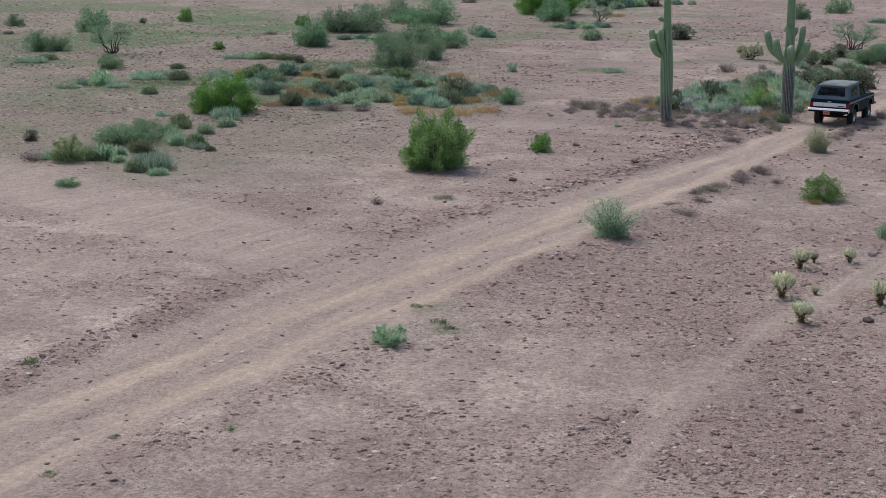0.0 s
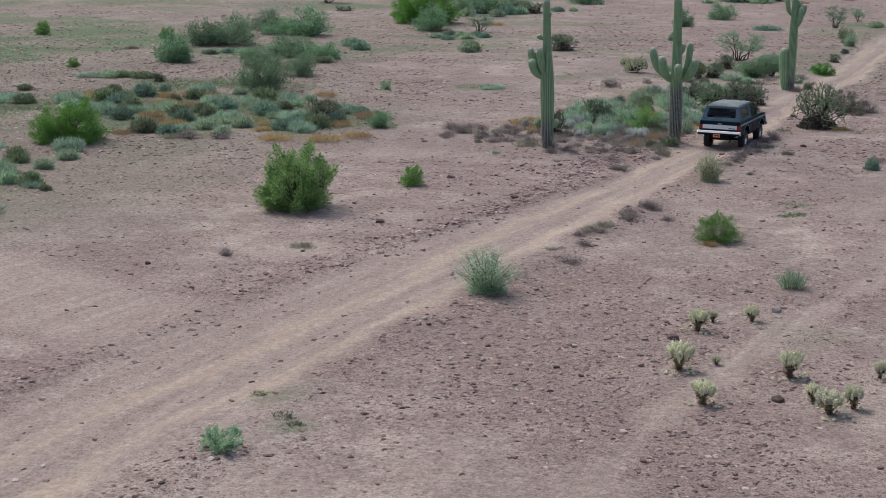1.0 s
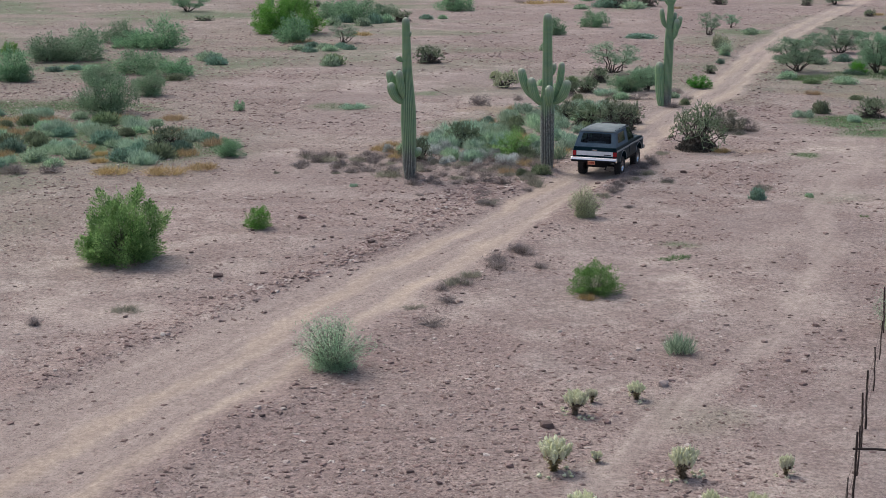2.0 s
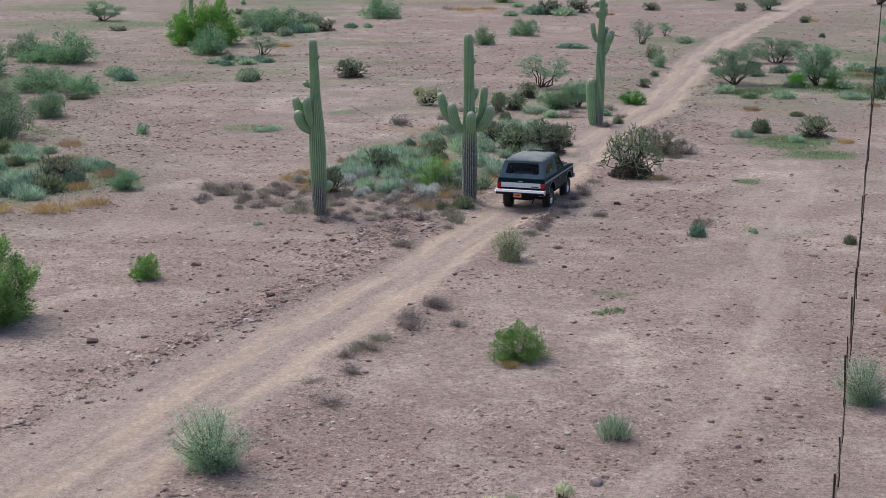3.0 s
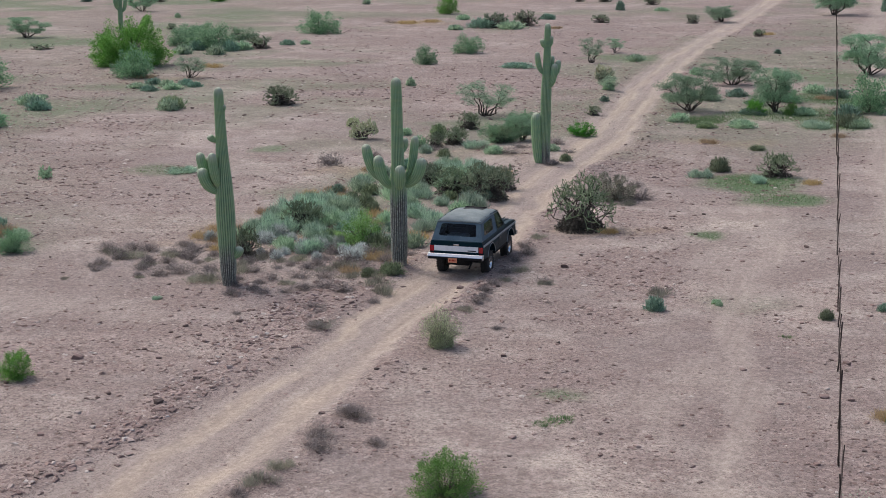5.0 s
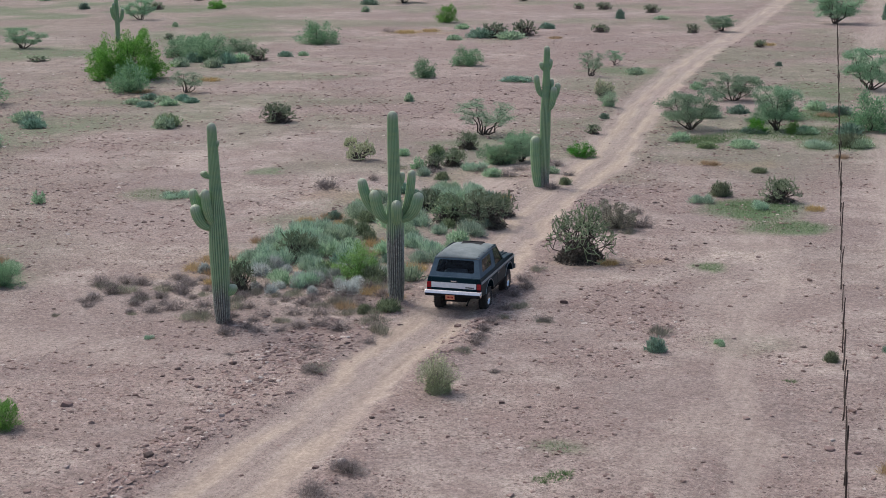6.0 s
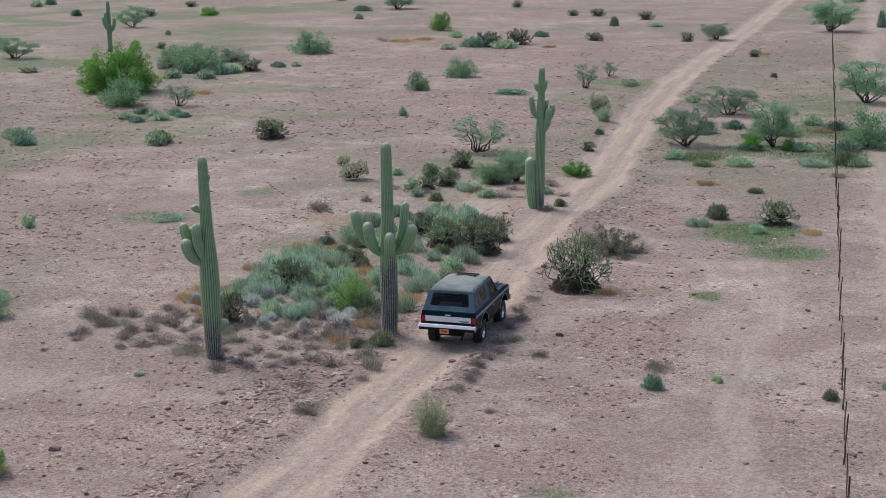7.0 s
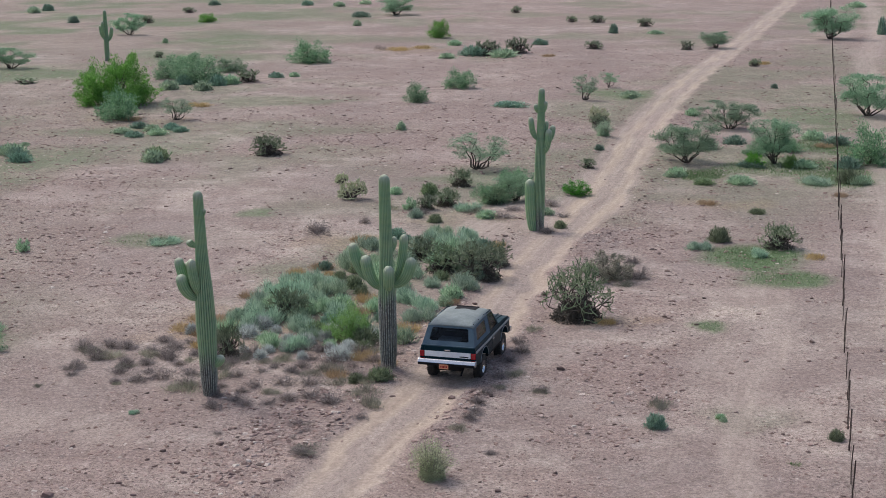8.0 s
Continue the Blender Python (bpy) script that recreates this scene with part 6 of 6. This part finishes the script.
                    lugs.add(corners, [(0, 1, 3, 2), (4, 6, 7, 5), (0, 4, 5, 1), (2, 3, 7, 6), (1, 5, 7, 3), (0, 2, 6, 4)])
            piece("tread", lugs, M_RUBBER, ty)
            rim = [(s * 0.02, 0.0), (s * 0.055, 0.05), (s * 0.05, 0.075), (s * 0.03, 0.085), (s * 0.035, 0.13), (s * 0.06, 0.155), (s * 0.03, 0.175), (s * 0.10, 0.195), (s * 0.135, 0.218), (s * 0.13, 0.225)]
            rm = part("rim", lathe(rim, 0, 30), M_CHROME, wheel, "polished steel rim", smooth=True)
            for k in range(8):
                a = 2 * math.pi * k / 8
                hole = slab(-0.012, -0.016, -0.022, 0.012, 0.016, 0.022, 0.005)
                bmesh.ops.transform(hole, matrix=Matrix.Translation((s * 0.055, 0.148 * math.cos(a), 0.148 * math.sin(a))) @ Matrix.Rotation(a, 4, "X"), verts=hole.verts[:])
                part("vent", hole, M_BLACK, rm)
    # canvas top, windows and cabin
    bw, tw, zt = 0.91, 0.77, 2.02

    def side(s, y0, y1, ya, yb, za, zb):
        q = [(s * bw, y0, belt), (s * bw, y1, belt), (s * tw, yb, zb), (s * tw, ya, za)]
        return q if s > 0 else [q[1], q[0], q[3], q[2]]

    for s in (-1, 1):
        hole = (0.19, 0.2, 0.80, 0.80) if s > 0 else (0.20, 0.2, 0.81, 0.80)
        fr, pn = framed(side(s, -2.43, -0.38, -2.08, -0.38, zt - 0.02, zt + 0.03), hole)
        w = part("canvas_side", fr, M_CANVAS, truck, "grey canvas side with a window")
        part("pane", pn, M_GLASS, w, "smoked side window")
        fr, pn = framed(side(s, -0.37, 0.72, -0.37, 0.16, zt + 0.03, zt), (0.07, 0.06, 0.93, 0.92))
        w = part("door_frame", fr, M_PAINT, truck)
        part("pane", pn, M_GLASS, w, "door window")
    fr, pn = framed([(-bw, -2.43, belt), (bw, -2.43, belt), (tw, -2.08, zt - 0.02), (-tw, -2.08, zt - 0.02)], (0.11, 0.24, 0.89, 0.86))
    w = part("canvas_back", fr, M_CANVAS, truck, "grey canvas back with a clear window")
    part("pane", pn, M_GLASS, w, "clear rear window")
    fr, pn = framed([(bw, 0.74, belt + 0.02), (-bw, 0.74, belt + 0.02), (-tw, 0.18, zt), (tw, 0.18, zt)], (0.05, 0.05, 0.95, 0.93))
    w = part("windscreen_frame", fr, M_PAINT, truck)
    part("pane", pn, M_GLASS, w, "windscreen")
    roof = bmesh.new()
    ys, xs = np.linspace(-2.12, 0.20, 14), np.linspace(-1, 1, 11)
    grid = [[roof.verts.new((x * (tw + 0.015), y, zt - 0.03 + 0.085 * (1 - x * x) ** 0.6 * min(1, (y + 2.2) * 2.5, (0.42 - y) * 3) + 0.035 * math.sin((y + 2.1) / 2.3 * math.pi) - 0.012 * (abs(x) > 0.99))) for x in xs] for y in ys]
    for a, b in zip(grid, grid[1:]):
        for i in range(len(xs) - 1):
            roof.faces.new((a[i], a[i + 1], b[i + 1], b[i]))
    under = bmesh.ops.duplicate(roof, geom=roof.verts[:] + roof.edges[:] + roof.faces[:])
    for v in under["geom"]:
        if isinstance(v, bmesh.types.BMVert):
            v.co.z -= 0.035
    edge = [e for e in roof.edges if e.is_boundary]
    bmesh.ops.bridge_loops(roof, edges=edge)
    bmesh.ops.recalc_face_normals(roof, faces=roof.faces[:])
    top = part("canvas_roof", roof, M_ROOF, truck, "pale grey canvas roof", True)
    for y in (-1.95, -1.3, -0.65):
        for s in (-1, 1):
            part("snap", slab(s * 0.745 - 0.012, y - 0.012, zt + 0.0, s * 0.745 + 0.012, y + 0.012, zt + 0.035, 0.004), M_BLACK, top)
    hatch = part("roof_hatch", slab(-0.38, -0.36, zt + 0.04, 0.38, 0.08, zt + 0.068, 0.012), M_BLACK, truck, "black roof hatch")
    part("hatch_glass", slab(-0.33, -0.31, zt + 0.064, 0.33, 0.03, zt + 0.074, 0.003), M_BLACK, hatch)
    part("deflector", slab(-0.40, 0.08, zt + 0.04, 0.40, 0.12, zt + 0.085, 0.01), M_BLACK, hatch)
    part("belt_rail", slab(-0.88, -2.46, belt - 0.01, 0.88, -2.40, belt + 0.025, 0.01), M_CANVAS, truck)
    part("cabin_floor", slab(-0.85, -2.35, belt - 0.02, 0.85, 0.6, belt + 0.006, 0.0), M_BLACK, truck)
    for s in (-1, 1):
        seat = part("seat", slab(s * 0.42 - 0.24, -0.55, belt, s * 0.42 + 0.24, -0.40, belt + 0.36, 0.05), M_SEAT, truck, "grey cloth seat")
        part("headrest", slab(s * 0.42 - 0.12, -0.53, belt + 0.37, s * 0.42 + 0.12, -0.44, belt + 0.50, 0.035), M_SEAT, seat)
    part("rear_seat", slab(-0.6, -1.55, belt, 0.6, -1.38, belt + 0.28, 0.05), M_SEAT, truck, "grey cloth rear bench")
    part("dashboard", slab(-0.8, 0.30, belt - 0.02, 0.8, 0.62, belt + 0.10, 0.03), M_BLACK, truck)
    cargo = part("cargo", slab(-0.45, -2.2, belt, 0.30, -1.7, belt + 0.16, 0.06), M_SILVER, truck, "pale folded cover in the back")
    for s in (-1, 1):
        bar = Shape()
        bar.tube([(s * 0.72, -1.2, belt), (s * 0.66, -1.15, zt - 0.12), (0, -1.15, zt - 0.07)], [0.03] * 3, 8)
        piece("roll_bar", bar, M_BLACK, truck)
    return truck


TRUCK = build_truck()
TRUCK.matrix_world = pose(0.82, 49.1, -0.04, 0, 0, -16.5) @ Matrix.Scale(0.95, 4)

# ---- rocks ----


def rock_shape(n, seed):
    """A broken stone: a rough cube with its corners knocked in."""
    r = np.random.default_rng(seed)
    s = Shape()
    v = np.array([(x, y, z) for z in (-0.4, 0.42) for y in (-0.5, 0.5) for x in (-0.5, 0.5)]) * r.uniform(0.65, 1.0, (8, 3))
    v = np.concatenate([v, [(0, 0, 0.52), (0.55, 0, 0.05), (-0.55, 0.1, 0), (0, -0.55, 0.0), (0.05, 0.55, 0)]])
    v += r.normal(0, 0.05, v.shape)
    s.add(v, [(4, 5, 8), (5, 7, 8), (7, 6, 8), (6, 4, 8), (1, 3, 9), (3, 7, 9), (7, 5, 9), (5, 1, 9), (2, 0, 10), (0, 4, 10), (4, 6, 10), (6, 2, 10), (0, 1, 11), (1, 5, 11), (5, 4, 11), (4, 0, 11), (3, 2, 12), (2, 6, 12), (6, 7, 12), (7, 3, 12)])
    return s


BANK = (-2.4, -2.2, -2.1, -3.0, -3.6)


def rocks():
    kinds = [rock_shape(13, k) for k in range(8)]
    meshes = [s.mesh("rock", M_ROCK) for s in kinds]
    made = 0
    while made < 240:
        y = RNG.uniform(2, 62)
        x = RNG.uniform(track_x(y) - 9, min(track_x(y) + 16, fence_x(y) + 5))
        if RNG.uniform() > 0.15 + rubble_mask(x, y) or abs(x - track_x(y)) < track_half(y) * 0.85:
            continue
        big = RNG.uniform(0.09, 0.17) if made < 220 else RNG.uniform(0.2, 0.30)
        ob = new("rock", meshes[made % 8])
        ob.matrix_world = Matrix.Translation(at_ground(x, y, -big * 0.08)) @ pose(0, 0, 0, RNG.normal(0, 8), RNG.normal(0, 8), RNG.uniform(0, 360)) @ Matrix.Diagonal((big, big * RNG.uniform(0.6, 1), big * RNG.uniform(0.45, 0.75), 1))
        tagged(ob, "broken reddish-brown rock lying on desert dirt" if made < 220 else "larger angular reddish-brown rock on desert dirt", "rock", "scattered rocks")
        made += 1
    # the loose stones, uncounted
    cube = np.array([(-1, -0.8, -0.5), (0.9, -1, -0.5), (1, 0.85, -0.5), (-0.85, 1, -0.5), (-0.75, -0.35, 0.45), (0.7, -0.5, 0.5), (0.05, 0.75, 0.5)]) * 0.5
    faces = np.array([(4, 5, 6), (0, 1, 5), (0, 5, 4), (1, 2, 5), (2, 6, 5), (2, 3, 6), (3, 4, 6), (3, 0, 4)])
    verts, fs, count = [], [], 0
    for n, y0, y1, lo, hi, fall in ((0, 26, 49, 0.05, 0.22, 2.2), (72000, -3, 41, 0.03, 0.15, 3.4), (60000, 41, 85, 0.045, 0.19, 3.2), (15000, 60, 118, 0.09, 0.26, 2.4), (13000, 85, 165, 0.10, 0.32, 2.4)):
        y = y0 + (y1 - y0) * RNG.uniform(0, 1, n) ** 1.15
        x0, x1 = -0.8 - (y + 24.9) * 0.59, (y + 4.3) * 0.31 + 2
        x = x0 + (x1 - x0) * RNG.uniform(0, 1, n)
        if not n:
            y = np.concatenate([RNG.uniform(26, 49, 1500), RNG.uniform(12, 30, 260), RNG.uniform(38, 50, 260)])
            off = np.interp(y, (12, 26, 31, 38, 49), BANK)
            x = track_x(y) + off + RNG.normal(0, 0.42, len(y)) * (0.6 + wander(y, 0 * y, 2.6, 44))
            x[-260:] = track_x(y[-260:]) + 1.6 + RNG.normal(0, 0.4, 260)
        rough, rut = rubble_mask(x, y), rut_mask(x, y)
        keep = RNG.uniform(0, 1, len(x)) < (0.12 + 0.88 * rough ** 1.4) * (1 - 0.75 * step(0.35, 0.65, track_mask(x, y))) * (1 - 0.7 * step(0.4, 0.8, rut))
        keep = keep if n else wander(x, y, 1.7, 45) + RNG.uniform(-0.25, 0.25, len(x)) > 0.42
        x, y, rough = x[keep], y[keep], rough[keep]
        m = len(x)
        heap = np.exp(-((aside(x, y) + track_half(y) * 1.6) / 0.8) ** 2) * step(16, 24, y) * (1 - step(46, 52, y))
        size = lo + (hi - lo) * RNG.uniform(0, 1, m) ** (fall + 1.2 * (1 - rough) - 0.9 * heap)
        a = RNG.uniform(0, 2 * np.pi, m)
        B = (cube[None] + RNG.normal(0, 0.09, (m, 7, 3))) * (size[:, None] * np.column_stack([np.ones(m), RNG.uniform(0.5, 1, m), RNG.uniform(0.22, 0.5, m)]))[:, None, :]
        X = B[..., 0] * np.cos(a)[:, None] - B[..., 1] * np.sin(a)[:, None] + x[:, None]
        Y = B[..., 0] * np.sin(a)[:, None] + B[..., 1] * np.cos(a)[:, None] + y[:, None]
        Z = B[..., 2] + (land(x, y) + size * 0.1)[:, None]
        verts.append(np.stack([X, Y, Z], -1).reshape(-1, 3))
        fs.append((faces[None] + (np.arange(m) * 7)[:, None, None]).reshape(-1, 3) + count)
        count += m * 7
    me = bpy.data.meshes.new("gravel")
    me.from_pydata(np.concatenate(verts).tolist(), [], np.concatenate(fs).tolist())
    me.materials.append(M_ROCK)
    tagged(new("gravel", me), "loose reddish and grey stones strewn over dirt", "stones", kind="stuff")


rocks()

for source in PROTOTYPES:
    for ob in (*source.children_recursive, source):
        bpy.data.objects.remove(ob)
